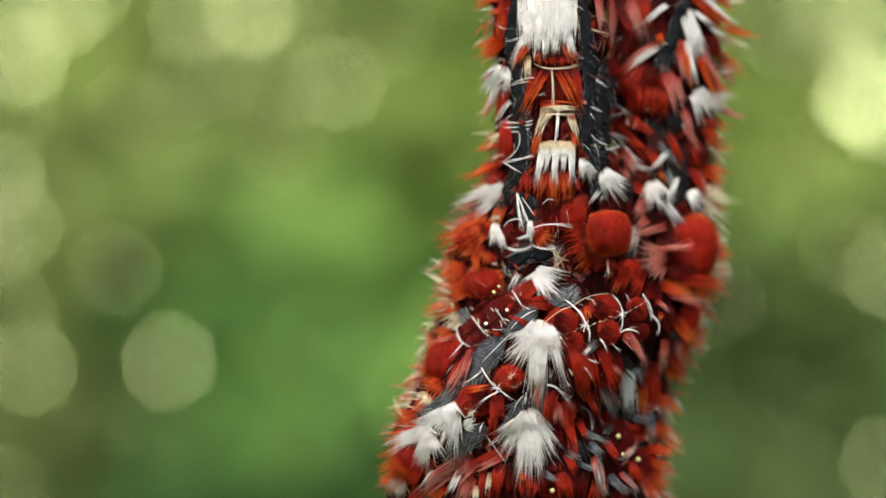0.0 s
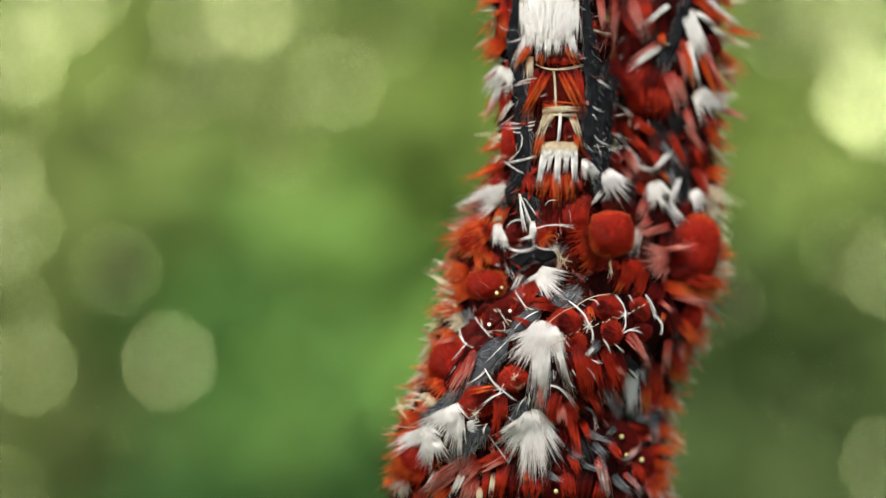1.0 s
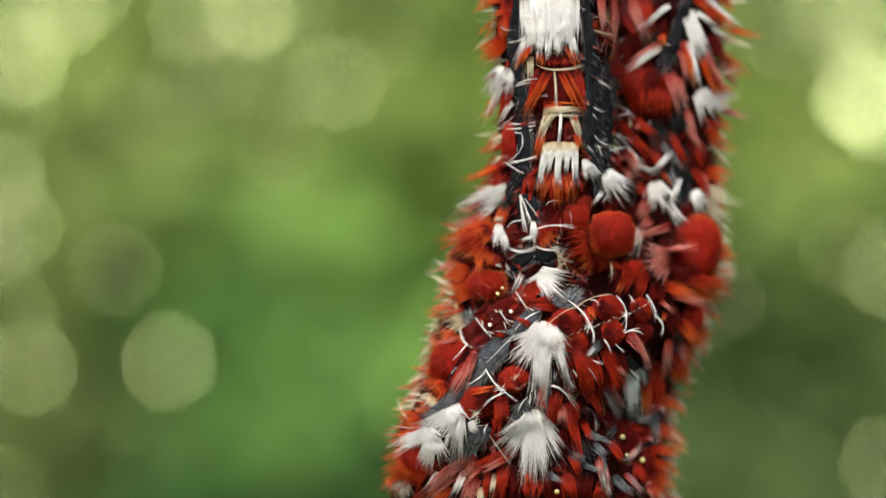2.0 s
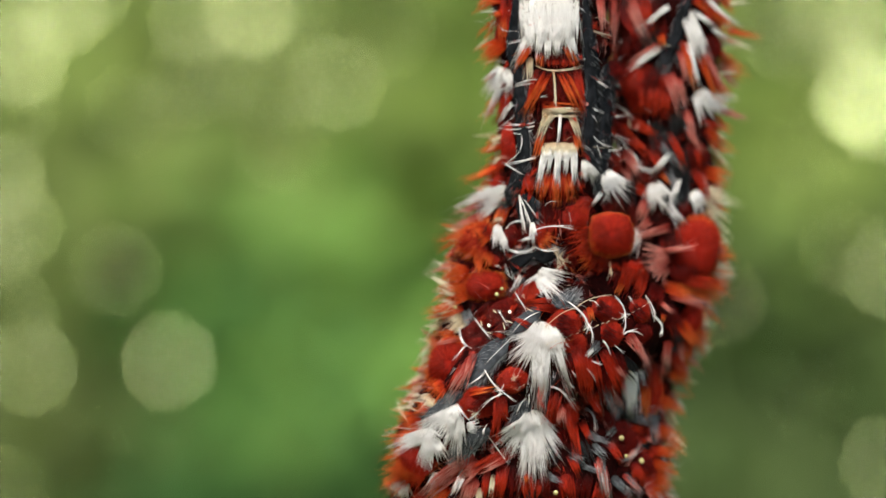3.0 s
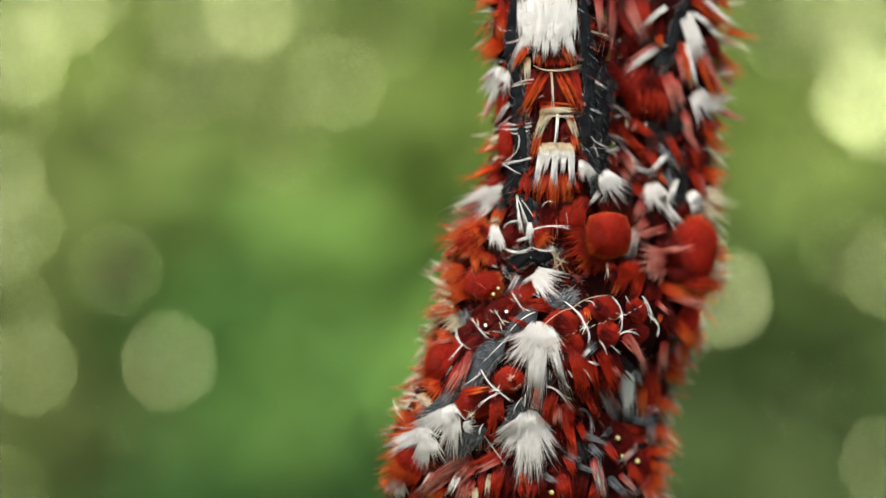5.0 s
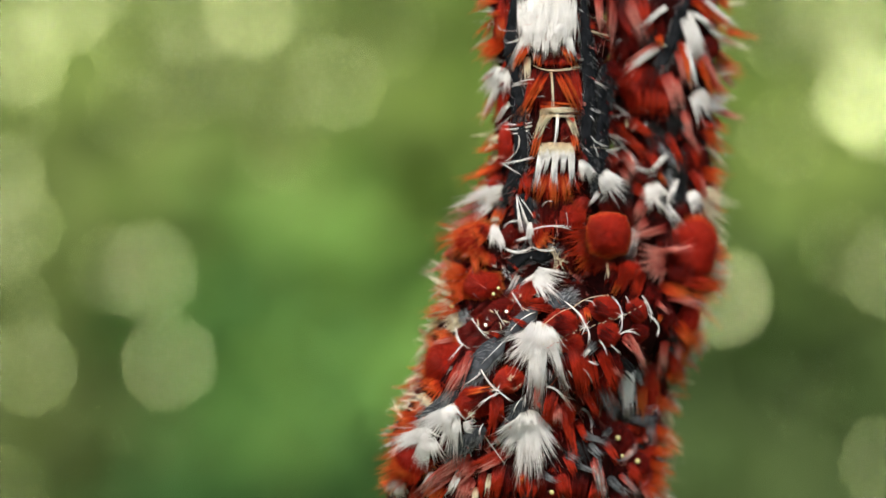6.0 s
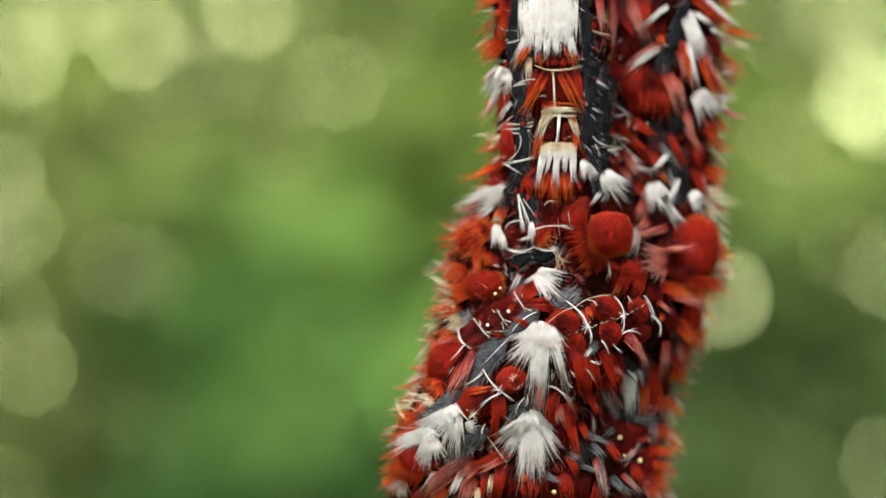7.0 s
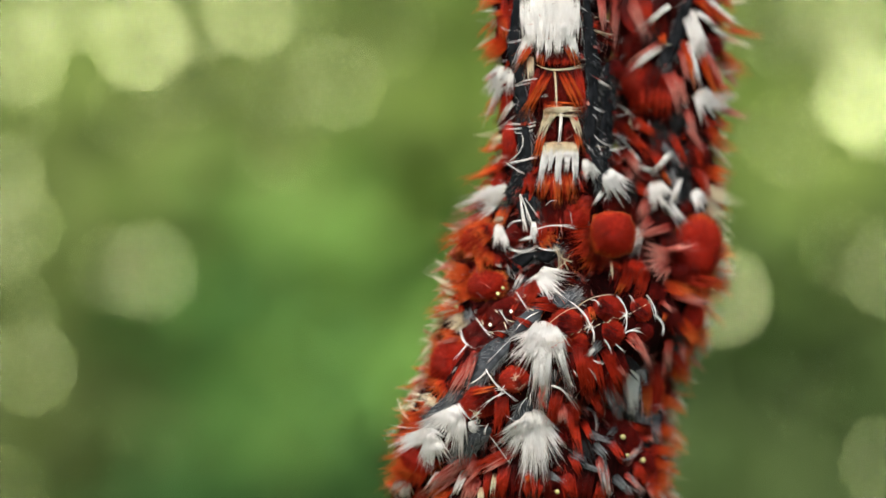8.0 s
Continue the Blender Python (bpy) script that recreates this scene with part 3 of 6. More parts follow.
def bristle(key, *points, thick=0.05, mat=None, lift=0.35):
    """One stiff bristle, drawn from a few hairs that stick together, through two or three places (x, z)."""
    b = BODIES[key]
    p = np.array(points, float).reshape(-1, 2)
    if len(p) == 2:
        p = np.array([p[0], p.mean(0), p[1]])
    y = skin(p) - lift
    y = np.minimum(y, y.mean() + 0.5)
    y[0] += lift * 0.4
    c = np.stack([p[:, 0], y, p[:, 1]], 1)
    mid = 2 * c[1] - (c[0] + c[2]) / 2
    m = 4
    R = np.tile(c[0], (m, 1)) + rng.normal(0, thick * 0.5, (m, 3))
    M = np.tile(mid, (m, 1)) + rng.normal(0, thick * 0.8, (m, 3))
    T = np.tile(c[2], (m, 1)) + rng.normal(0, thick * 1.5, (m, 3))
    th = np.full(m, thick * 0.18)
    th[0], R[0], M[0], T[0] = thick * 0.35, c[0], mid, c[2]
    return fibres("bristle", b.thing, R, M, T, th, mat or WHITE, 5, (0.0, 0.15, 0.35, 0.55, 0.75, 0.9), (0.6, 0.95, 1.0, 0.9, 0.7, 0.4))


def star(key, x, z, r, n, mat=None, lift=0.5):
    """A star of short bristles round one wart."""
    b = BODIES[key]
    y = skin(np.array([[x, z]]))[0] - lift
    a = np.arange(n) * 2 * math.pi / n + rng.normal(0, 0.25, n)
    l = r * rng.uniform(0.6, 1.2, n)
    root = np.tile([x, y, z], (n, 1)).astype(float)
    tip = root + np.stack([np.cos(a) * l, -0.3 * l, np.sin(a) * l], 1)
    return strands("bristle", b.thing, root, (root + tip) / 2 + rng.normal(0, 0.03, (n, 3)), tip, 0.026, mat or WHITE)


def beads(key, points, mat, lift=0.75, size=0.035):
    """A dotted line of tiny pale knobs along the seam between two rows of cushions."""
    c = spline(points, 4 * len(points) + 2)
    y = skin(c) - lift
    n = len(c)
    root = np.stack([c[:, 0], y, c[:, 1]], 1) + rng.normal(0, 0.05, (n, 3))
    way = np.gradient(root, axis=0) * 0.34
    return strands("bead_row", BODIES[key].thing, root - way, root + rng.normal(0, 0.02, (n, 3)), root + way, size, mat)


def stripe(key, line, width, nap=260, lift=0.12, grey=0.45):
    """A dark velvet band on a body with a nap of short grey and black hairs. The line: (x, z) in millimetres."""
    b = BODIES[key]
    c = spline(line, 40)
    t = np.gradient(c, axis=0)
    t /= np.linalg.norm(t, axis=1)[:, None]
    s = np.stack([-t[:, 1], t[:, 0]], 1)
    cols = np.linspace(-0.5, 0.5, 5)
    wave = np.array([0.8 + 0.4 * noise.noise(Vector((float(a) * 0.9, float(e) * 0.9, 4.0))) for a, e in c])
    wave = wave * np.clip(1.25 * (1 - np.abs(np.linspace(-1, 1, 40)) ** 4), 0.12, 1)
    xs = c[:, None, 0] + s[:, None, 0] * cols * width * wave[:, None]
    zs = c[:, None, 1] + s[:, None, 1] * cols * width * wave[:, None]
    ys = depth(xs.ravel(), zs.ravel(), [b]).reshape(xs.shape) - lift + 0.16 * np.abs(cols)
    verts = np.stack([xs, ys, zs], 2).reshape(-1, 3) * MM
    faces = [(i * 5 + j, i * 5 + j + 1, i * 5 + 6 + j, i * 5 + 5 + j) for i in range(39) for j in range(4)]
    band = mesh_object("dark_band", verts.tolist(), faces, VELVET if grey < 0.7 else SLATE, b.thing, smooth=True)
    band.modifiers.new("thick", "SOLIDIFY").thickness = 0.0002
    for mat, part in ((GREY, grey), (BLACK, 1 - grey)):
        m = int(nap * part * 4.5)
        k = rng.integers(0, 39, m)
        off = rng.uniform(-0.52, 0.52, m) * width * wave[k]
        r2 = c[k] + s[k] * off[:, None]
        d = t[k] + s[k] * rng.normal(0.1, 0.4, m)[:, None]
        t2 = r2 + d * rng.uniform(0.35, 1.0, m)[:, None]
        ry = depth(r2[:, 0], r2[:, 1], [b]) - lift
        ty = np.minimum(depth(t2[:, 0], t2[:, 1], [b]), ry + 0.3) - rng.uniform(0.06, 0.2, m) - lift * 0.6
        R, T = np.stack([r2[:, 0], ry, r2[:, 1]], 1), np.stack([t2[:, 0], ty, t2[:, 1]], 1)
        strands(KINDS[mat.name], b.thing, R, (R + T) / 2 - (0, 0.07, 0), T, rng.uniform(0.010, 0.018, m), mat)


def wart(key, x, z, r, mat, lift=0.3):
    """A small shining round wart on the skin."""
    y = skin(np.array([[x, z]]))[0] - lift
    bm = bmesh.new()
    bmesh.ops.create_icosphere(bm, subdivisions=3, radius=r * MM)
    for v in bm.verts:
        v.co *= 1 + 0.06 * noise.noise(v.co * 9000)
        v.co.y *= 0.75
        v.co += Vector((x, y, z)) * MM
    me = bpy.data.meshes.new("wart")
    bm.to_mesh(me)
    bm.free()
    me.polygons.foreach_set("use_smooth", [True] * len(me.polygons))
    me.materials.append(mat)
    new("wart", me).parent = BODIES[key].thing


def coat(key, n, mats, length, lo_side=0.0, hi_side=1.0, spread=0.5, thick=0.03, width=0.5, tip=0.5, per=12, fall=0.5, turn=0):
    """Many small tufts on a body, combed down and outwards, between two heights of its flanks (0: the back, 1: the flank, 2: the belly)."""
    b = BODIES[key]
    l = b.line
    for mat, share in mats:
        m = int(n * share)
        k = rng.integers(0, 156, m)
        a = rng.uniform(lo_side, hi_side, m) * (turn or rng.choice([-1, 1], m)) * math.pi / 2
        t = l[k + 3, :3] - l[k, :3]
        t /= np.linalg.norm(t, axis=1)[:, None]
        s = np.stack([t[:, 2], np.zeros(m), -t[:, 0]], 1)
        s /= np.linalg.norm(s, axis=1)[:, None]
        nrm = s * np.sin(a)[:, None] + np.array([0, -1.0, 0]) * np.cos(a)[:, None]
        root = l[k, :3] + nrm * l[k, 3:4] * 0.95
        d = nrm * rng.uniform(0.4, 0.9, m)[:, None] + np.array([0, 0, -fall]) * rng.uniform(0.4, 1.6, m)[:, None] + rng.normal(0, spread * 0.5, (m, 3))
        d /= np.linalg.norm(d, axis=1)[:, None]
        ln = length * rng.uniform(0.6, 1.3, m)
        R = np.repeat(root, per, 0) + rng.normal(0, width * 0.5, (m * per, 3)) * (1, 0.4, 1)
        T = np.repeat(root + d * ln[:, None], per, 0) + rng.normal(0, width * 0.5 * tip, (m * per, 3)) - np.repeat(d * ln[:, None], per, 0) * rng.uniform(0, 0.4, (m * per, 1))
        M = (R + T) / 2 + np.repeat(nrm * (ln * 0.18)[:, None], per, 0)
        (blades if thick > 0.05 else strands)(KINDS[mat.name], b.thing, R, M, T, thick * rng.uniform(0.6, 1.2, m * per), mat)


def line(*rows):
    """Rows of across, up, deep, radius into the order that Body takes."""
    return [(x, y, z, r) for x, z, y, r in rows]


Body("A", "red and black hairy caterpillar with white patches lying along the twig",
     line((7.44, 23.24, 5.3, 4.30), (7.76, 17.64, 5.3, 4.30), (8.04, 11.64, 5.3, 4.25), (8.04, 5.64, 5.3, 4.20), (7.64, 0.04, 5.6, 3.68), (7.12, -4.16, 7.0, 3.52)), 9)
Body("C", "dark red hairy caterpillar with pale pink tufts beside another",
     line((16.30, 24.54, 9.6, 4.30), (16.40, 14.40, 9.6, 4.00), (16.20, 5.95, 9.6, 3.85), (16.10, -1.65, 9.6, 4.00), (13.80, -8.40, 9.4, 3.45)), 9)
Body("B", "red hairy caterpillar with white tufts curled round the twig",
     line((-1.80, -15.56, 6.4, 3.00), (1.24, -12.16, 4.0, 3.80), (6.24, -7.96, 3.6, 4.48), (11.44, -5.36, 4.6, 4.20), (14.84, -4.36, 8.0, 3.00)), 7)
Body("E", "orange-red hairy caterpillar half hidden behind the others",
     line((5.81, 3.75, 7.0, 1.80), (3.63, 0.66, 5.6, 2.50), (2.70, -3.26, 5.0, 2.50), (0.90, -8.21, 5.6, 2.20), (-0.38, -12.33, 6.5, 2.20)), 5)
Body("D", "dark red caterpillar with white tufts at the foot of the clump",
     line((-2.00, -19.96, 8.5, 3.40), (1.24, -16.96, 6.4, 4.10), (6.84, -15.76, 4.8, 4.48), (11.00, -16.56, 7.2, 4.10), (12.20, -20.76, 9.0, 3.60)), 6)
Body("F", "dark red caterpillar with yellow warts low on the twig",
     line((14.00, -8.38, 9.4, 3.10), (12.70, -13.43, 8.8, 3.60), (12.60, -18.49, 8.6, 3.60), (12.00, -23.54, 9.4, 3.50)), 5)


def twig():
    b = empty("twig", (0, 0, 0))
    tagged(b, "brown twig that rises from the ground under the caterpillars", "twig")
    SWAYING.append(b)
    c = spline([(0.02, 0.02, -0.02, 0.006), (0.015, 0.016, 0.5, 0.005), (0.0095, 0.0155, 1.15, 0.003), (0.0115, 0.0155, 1.24, 0.0028), (0.02, 0.017, 1.45, 0.002)], 60)
    verts, faces = [], []
    for i, (x, y, z, r) in enumerate(c):
        for j in range(10):
            a = 2 * math.pi * j / 10
            rr = r * (1 + 0.12 * noise.noise(Vector((j, z * 60, 2))))
            verts.append((x + rr * math.cos(a), y + rr * math.sin(a), z))
    for i in range(59):
        for j in range(10):
            q, w = i * 10 + j, i * 10 + (j + 1) % 10
            faces.append((q, w, w + 10, q + 10))
    mesh_object("stem", verts, faces, BARK, b, smooth=True)


twig()
MILKY = noisy("milky_wart", [(0.3, (0.75, 0.72, 0.6)), (0.7, (0.85, 0.84, 0.78))], 3000.0, 0.2, 0.1)
YELLOW = noisy("yellow_wart", [(0.3, (0.2, 0.18, 0.06)), (0.7, (0.38, 0.36, 0.16))], 3000.0, 0.3, 0.15)

# short fur under everything, shade between tufts put into its dark colour, and a plainer coat on the sides turned away
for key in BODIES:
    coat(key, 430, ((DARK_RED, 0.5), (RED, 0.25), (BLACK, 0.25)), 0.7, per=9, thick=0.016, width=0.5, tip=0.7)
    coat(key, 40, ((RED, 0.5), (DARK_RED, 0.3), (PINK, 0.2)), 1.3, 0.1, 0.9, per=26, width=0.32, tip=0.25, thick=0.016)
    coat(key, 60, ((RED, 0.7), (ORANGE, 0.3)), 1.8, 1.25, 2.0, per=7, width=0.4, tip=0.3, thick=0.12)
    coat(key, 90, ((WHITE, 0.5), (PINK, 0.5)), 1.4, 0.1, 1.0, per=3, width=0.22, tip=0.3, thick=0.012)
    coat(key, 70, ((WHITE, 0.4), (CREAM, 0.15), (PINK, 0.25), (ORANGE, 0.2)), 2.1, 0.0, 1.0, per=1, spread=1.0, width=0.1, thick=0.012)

# the thin fringe along the outer flanks, its backlit glow put into orange and pale hair
for key, turn, n in (("A", 1, 50), ("E", 1, 70), ("C", -1, 100), ("F", -1, 60), ("D", 1, 44)):
    coat(key, n, ((ORANGE, 0.5), (CREAM, 0.3), (PINK, 0.2)), 2.0, 0.8, 1.1, per=16, width=0.3, tip=0.22, fall=0.45, thick=0.014, turn=turn)
    coat(key, n, ((WHITE, 0.5), (CREAM, 0.5)), 1.9, 0.75, 1.1, per=2, width=0.3, tip=0.7, fall=0.45, thick=0.010, turn=turn)


# the caterpillar along the twig: bands, white patches and bristles down its back
stripe("A", [(5.17, 18.43), (4.90, 15.43), (5.14, 13.00), (5.42, 10.56), (5.54, 8.53), (5.58, 6.83), (4.83, 4.51), (3.77, 3.12), (2.78, 2.00)], 1.02, nap=420)
stripe("A", [(9.93, 18.40), (10.09, 15.38), (10.38, 12.97), (10.34, 10.54), (10.17, 8.51), (10.59, 6.11), (10.87, 4.10)], 1.05, nap=420)
stripe("A", [(11.47, 13.46), (11.55, 11.02), (11.28, 8.56), (11.11, 5.72)], 1.22, nap=260)
lock("A", 7.39, 18.27, 7.39, 15.06, 4.02, 3.86, WHITE, lift=0.35, ragged=0.05)
lock("A", 7.38, 16.89, 7.31, 14.33, 3.69, 2.65, WHITE, lift=0.5, ragged=0.12)
lock("A", 5.96, 15.53, 4.93, 13.31, 0.64, 0.32, WHITE, lift=0.5)
lock("A", 6.11, 14.99, 5.01, 13.05, 0.56, 0.36, ORANGE, lift=0.62)
lock("A", 6.74, 15.49, 6.51, 13.78, 0.56, 0.28, WHITE, lift=0.6)
lock("A", 7.30, 15.28, 7.18, 13.68, 0.48, 0.24, WHITE, lift=0.6)
lock("A", 7.90, 15.28, 7.86, 14.00, 0.48, 0.24, WHITE, lift=0.6)
lock("A", 8.75, 15.50, 9.20, 13.78, 0.64, 0.32, WHITE, lift=0.5)
lock("A", 8.52, 14.74, 9.25, 13.23, 0.56, 0.48, ORANGE, lift=0.35)
lock("A", 7.80, 14.43, 7.80, 13.22, 2.41, 2.33, DARK_RED, lift=0.25)
lock("A", 6.68, 14.20, 6.60, 13.16, 0.48, 0.40, ORANGE, lift=0.3)
lock("A", 7.88, 13.79, 7.88, 13.15, 2.33, 2.41, RED, lift=0.22)
lock("A", 6.00, 13.90, 5.97, 12.05, 0.44, 0.32, CREAM, lift=0.3)
lock("A", 7.80, 13.07, 7.88, 10.10, 2.82, 3.06, DARK_RED, lift=0.16)
lock("A", 9.17, 12.99, 9.66, 10.03, 0.80, 0.56, RED, lift=0.3)
lock("A", 6.60, 13.00, 5.97, 10.20, 0.72, 0.48, RED, lift=0.26)
lock("A", 7.31, 12.81, 5.65, 9.80, 0.60, 0.48, ORANGE, lift=0.5)
lock("A", 8.19, 12.80, 9.49, 10.25, 0.60, 0.56, ORANGE, lift=0.5)
lock("A", 6.84, 10.42, 9.33, 10.18, 0.56, 0.56, ORANGE, lift=0.3)
pompom("A", 7.39, 11.45, 0.48, DARK_RED, long=1.9, turn=82, flat=0.3)
pompom("A", 8.52, 11.45, 0.48, DARK_RED, long=1.9, turn=-80, flat=0.3)
bristle("A", 6.40, 13.28, 7.79, 12.89, 9.91, 13.33, thick=0.075, mat=CREAM, lift=0.4)
bristle("A", 7.67, 12.80, 7.75, 11.48, 7.79, 9.99, thick=0.1, lift=0.5, mat=CREAM)
lock("A", 6.87, 9.92, 9.40, 9.93, 0.52, 0.52, CREAM, lift=0.5, ragged=0.05)
lock("A", 7.23, 9.76, 6.52, 8.00, 0.64, 0.40, CREAM, lift=0.45)
lock("A", 8.92, 9.76, 9.45, 8.16, 0.56, 0.40, CREAM, lift=0.45)
lock("A", 7.66, 9.83, 7.15, 9.11, 0.40, 0.20, CREAM, lift=0.55)
bristle("A", 8.06, 9.83, 7.98, 8.70, 7.90, 7.58, thick=0.15, lift=0.6)
pompom("A", 7.39, 8.48, 0.56, DARK_RED, long=1.3, turn=70, flat=0.4)
pompom("A", 8.68, 8.47, 0.56, DARK_RED, long=1.3, turn=-70, flat=0.4)
lock("A", 6.87, 8.64, 6.28, 6.56, 0.48, 0.36, ORANGE, lift=0.4)
lock("A", 9.20, 8.48, 9.53, 6.80, 0.44, 0.32, ORANGE, lift=0.4)
lock("A", 8.07, 7.79, 8.07, 6.79, 2.57, 2.49, CREAM, lift=0.42, ragged=0.05)
lock("A", 8.07, 7.42, 8.07, 6.38, 2.33, 2.17, WHITE, lift=0.5, ragged=0.15)
lock("A", 7.06, 7.18, 6.51, 4.78, 0.52, 0.20, WHITE, lift=0.6)
lock("A", 7.50, 7.10, 7.23, 5.58, 0.40, 0.16, WHITE, lift=0.55)
lock("A", 7.98, 7.18, 7.75, 4.78, 0.44, 0.16, WHITE, lift=0.62)
lock("A", 8.55, 7.10, 8.51, 5.66, 0.40, 0.16, WHITE, lift=0.55)
lock("A", 9.07, 7.26, 9.12, 4.78, 0.52, 0.20, WHITE, lift=0.6)
lock("A", 7.80, 6.27, 7.80, 5.59, 1.85, 1.77, DARK_RED, lift=0.3)
lock("A", 7.80, 5.83, 7.64, 3.58, 2.09, 1.85, RED, lift=0.34)
lock("A", 7.15, 5.67, 6.68, 3.82, 0.88, 0.56, ORANGE, lift=0.45)
lock("A", 7.79, 5.66, 7.88, 3.42, 0.88, 0.48, ORANGE, lift=0.45)
lock("A", 8.51, 5.66, 8.85, 3.66, 0.80, 0.40, ORANGE, lift=0.45)
lock("A", 5.97, 5.69, 5.74, 3.76, 0.81, 0.73, RED, lift=0.25)

# its flank
lock("A", 4.30, 18.31, 4.16, 14.95, 0.97, 0.73, RED, lift=0.25)
lock("A", 4.15, 17.53, 4.08, 14.80, 0.49, 0.41, ORANGE, lift=0.3)
fan("A", 4.23, 15.34, 2.14, 13.57, 0.98, 14, 9, ORANGE, lift=0.3)
fan("A", 4.08, 14.80, 2.23, 14.23, 0.57, 10, 5, ORANGE, lift=0.3)
lock("A", 4.23, 18.17, 2.56, 18.03, 0.49, 0.16, ORANGE, lift=0.2)
lock("A", 4.23, 17.36, 3.38, 17.04, 0.41, 0.20, ORANGE, lift=0.2)
fan("A", 4.23, 13.31, 3.38, 10.51, 1.22, 15, 12, WHITE, lift=0.45)
fan("A", 4.16, 13.08, 2.80, 9.68, 0.65, 6, 6, WHITE, lift=0.4)
lock("A", 3.92, 13.45, 2.84, 12.57, 0.33, 0.12, WHITE, lift=0.4)
lock("A", 3.80, 11.39, 2.80, 9.61, 0.58, 0.21, ORANGE, lift=0.25)
lock("A", 4.55, 11.82, 3.79, 9.36, 0.73, 0.32, RED, lift=0.4)
lock("A", 4.70, 10.78, 3.62, 9.02, 0.36, 0.12, WHITE, lift=0.5)
bristle("A", 4.62, 17.29, 3.60, 17.44, 2.43, 17.43, thick=0.06)
bristle("A", 3.91, 16.27, 4.31, 15.88, 5.17, 15.79, thick=0.06)
bristle("A", 5.72, 15.35, 5.01, 15.00, 4.31, 14.99, thick=0.06)
bristle("A", 6.44, 12.27, 5.69, 12.22, 4.90, 11.87, thick=0.07)
bristle("A", 6.20, 12.04, 5.49, 11.95, 4.70, 11.80, thick=0.04)
bristle("A", 6.28, 9.22, 5.29, 9.09, 4.32, 9.24, thick=0.06)
bristle("A", 6.28, 8.98, 5.29, 8.77, 4.16, 8.77, thick=0.07)
bristle("A", 6.12, 8.66, 5.29, 8.45, 4.78, 8.55, thick=0.05)
bristle("A", 4.71, 9.17, 4.12, 8.94, 3.46, 8.86, thick=0.04)
bristle("A", 4.90, 9.76, 4.32, 9.32, 3.71, 8.94, thick=0.045)
pompom("A", 4.63, 7.96, 0.69, RED, long=1.9, turn=84, flat=0.5)
lock("A", 4.13, 9.85, 4.09, 8.02, 0.65, 0.57, DARK_RED, lift=0.2)
lock("A", 4.24, 7.71, 2.48, 7.34, 0.49, 0.16, ORANGE, lift=0.2)
lock("A", 4.25, 8.37, 3.22, 8.13, 0.37, 0.16, CREAM, lift=0.1)
lock("A", 4.09, 6.92, 3.22, 6.40, 0.33, 0.12, CREAM, lift=0.1)
lock("A", 4.55, 6.87, 3.46, 5.81, 0.73, 0.32, RED, lift=0.4)
lock("A", 4.16, 6.25, 1.33, 5.30, 0.61, 0.16, ORANGE, lift=0.3)
lock("A", 3.80, 5.82, 2.32, 4.60, 0.41, 0.17, ORANGE, lift=0.2)
pompom("A", 4.09, 5.19, 0.61, RED, long=1.5, turn=28, flat=0.5)
bristle("A", 5.37, 8.44, 5.25, 7.23, 4.24, 6.40, thick=0.07, lift=0.5)
bristle("A", 6.36, 6.72, 5.29, 6.50, 4.01, 6.34, thick=0.09, lift=0.5)
bristle("A", 4.08, 6.49, 4.63, 6.05, 5.57, 5.45, thick=0.08, lift=0.5)
bristle("A", 4.24, 6.40, 3.86, 6.04, 3.63, 5.73, thick=0.07, lift=0.4)
fan("A", 4.40, 4.52, 1.16, 3.27, 1.06, 11, 10, WHITE, lift=0.4)
fan("A", 4.17, 4.61, 0.08, 3.18, 0.41, 4, 4, WHITE, lift=0.4)
fan("A", 3.87, 3.91, 1.74, 2.35, 0.66, 9, 6, WHITE, lift=0.4)
lock("A", 3.36, 3.07, 0.08, 1.61, 0.49, 0.20, PINK, lift=0.4)
lock("A", 3.19, 2.58, -0.25, 0.62, 0.49, 0.20, ORANGE, lift=0.3)
lock("A", 2.98, 3.68, 0.66, 2.85, 0.41, 0.17, PINK, lift=0.25)
bristle("A", 3.46, 3.75, 3.94, 3.49, 4.40, 3.06, thick=0.06)

# the lower end of its back
stripe("A", [(5.70, 4.08), (5.82, 3.07), (5.99, 2.14)], 1.46, nap=120)
lock("A", 8.30, 3.59, 8.12, 0.44, 3.87, 3.38, DARK_RED, lift=0.15)
pompom("A", 8.94, 2.54, 0.97, RED, flat=0.4, long=1.2)
lock("A", 6.30, 1.98, 5.71, 0.45, 1.78, 1.62, DARK_RED, lift=0.2)
pompom("A", 4.92, 1.18, 0.69, DARK_RED, flat=0.4, long=1.4, turn=20)
lock("A", 7.09, 2.30, 7.03, 0.44, 1.45, 1.37, RED, lift=0.3)
fan("A", 6.70, 1.09, 7.91, 0.20, 0.81, 30, 7, ORANGE, lift=0.3)
lock("A", 10.18, 3.84, 9.11, 2.38, 0.97, 0.97, RED, lift=0.3)
bristle("A", 5.18, 4.09, 5.42, 2.63, 5.74, 1.17, thick=0.12, lift=0.5)
bristle("A", 5.26, 4.00, 5.73, 2.79, 6.21, 1.57, thick=0.07, lift=0.5)
bristle("A", 5.41, 3.92, 6.05, 3.02, 6.45, 2.38, thick=0.045, lift=0.5)
bristle("A", 5.50, 3.76, 5.66, 2.79, 5.98, 1.82, thick=0.045, lift=0.4)
fan("A", 6.13, 2.14, 6.22, 0.36, 0.24, 10, 5, WHITE, lift=0.6)
lock("A", 6.21, 1.09, 5.27, 0.77, 0.20, 0.12, WHITE, lift=0.6)
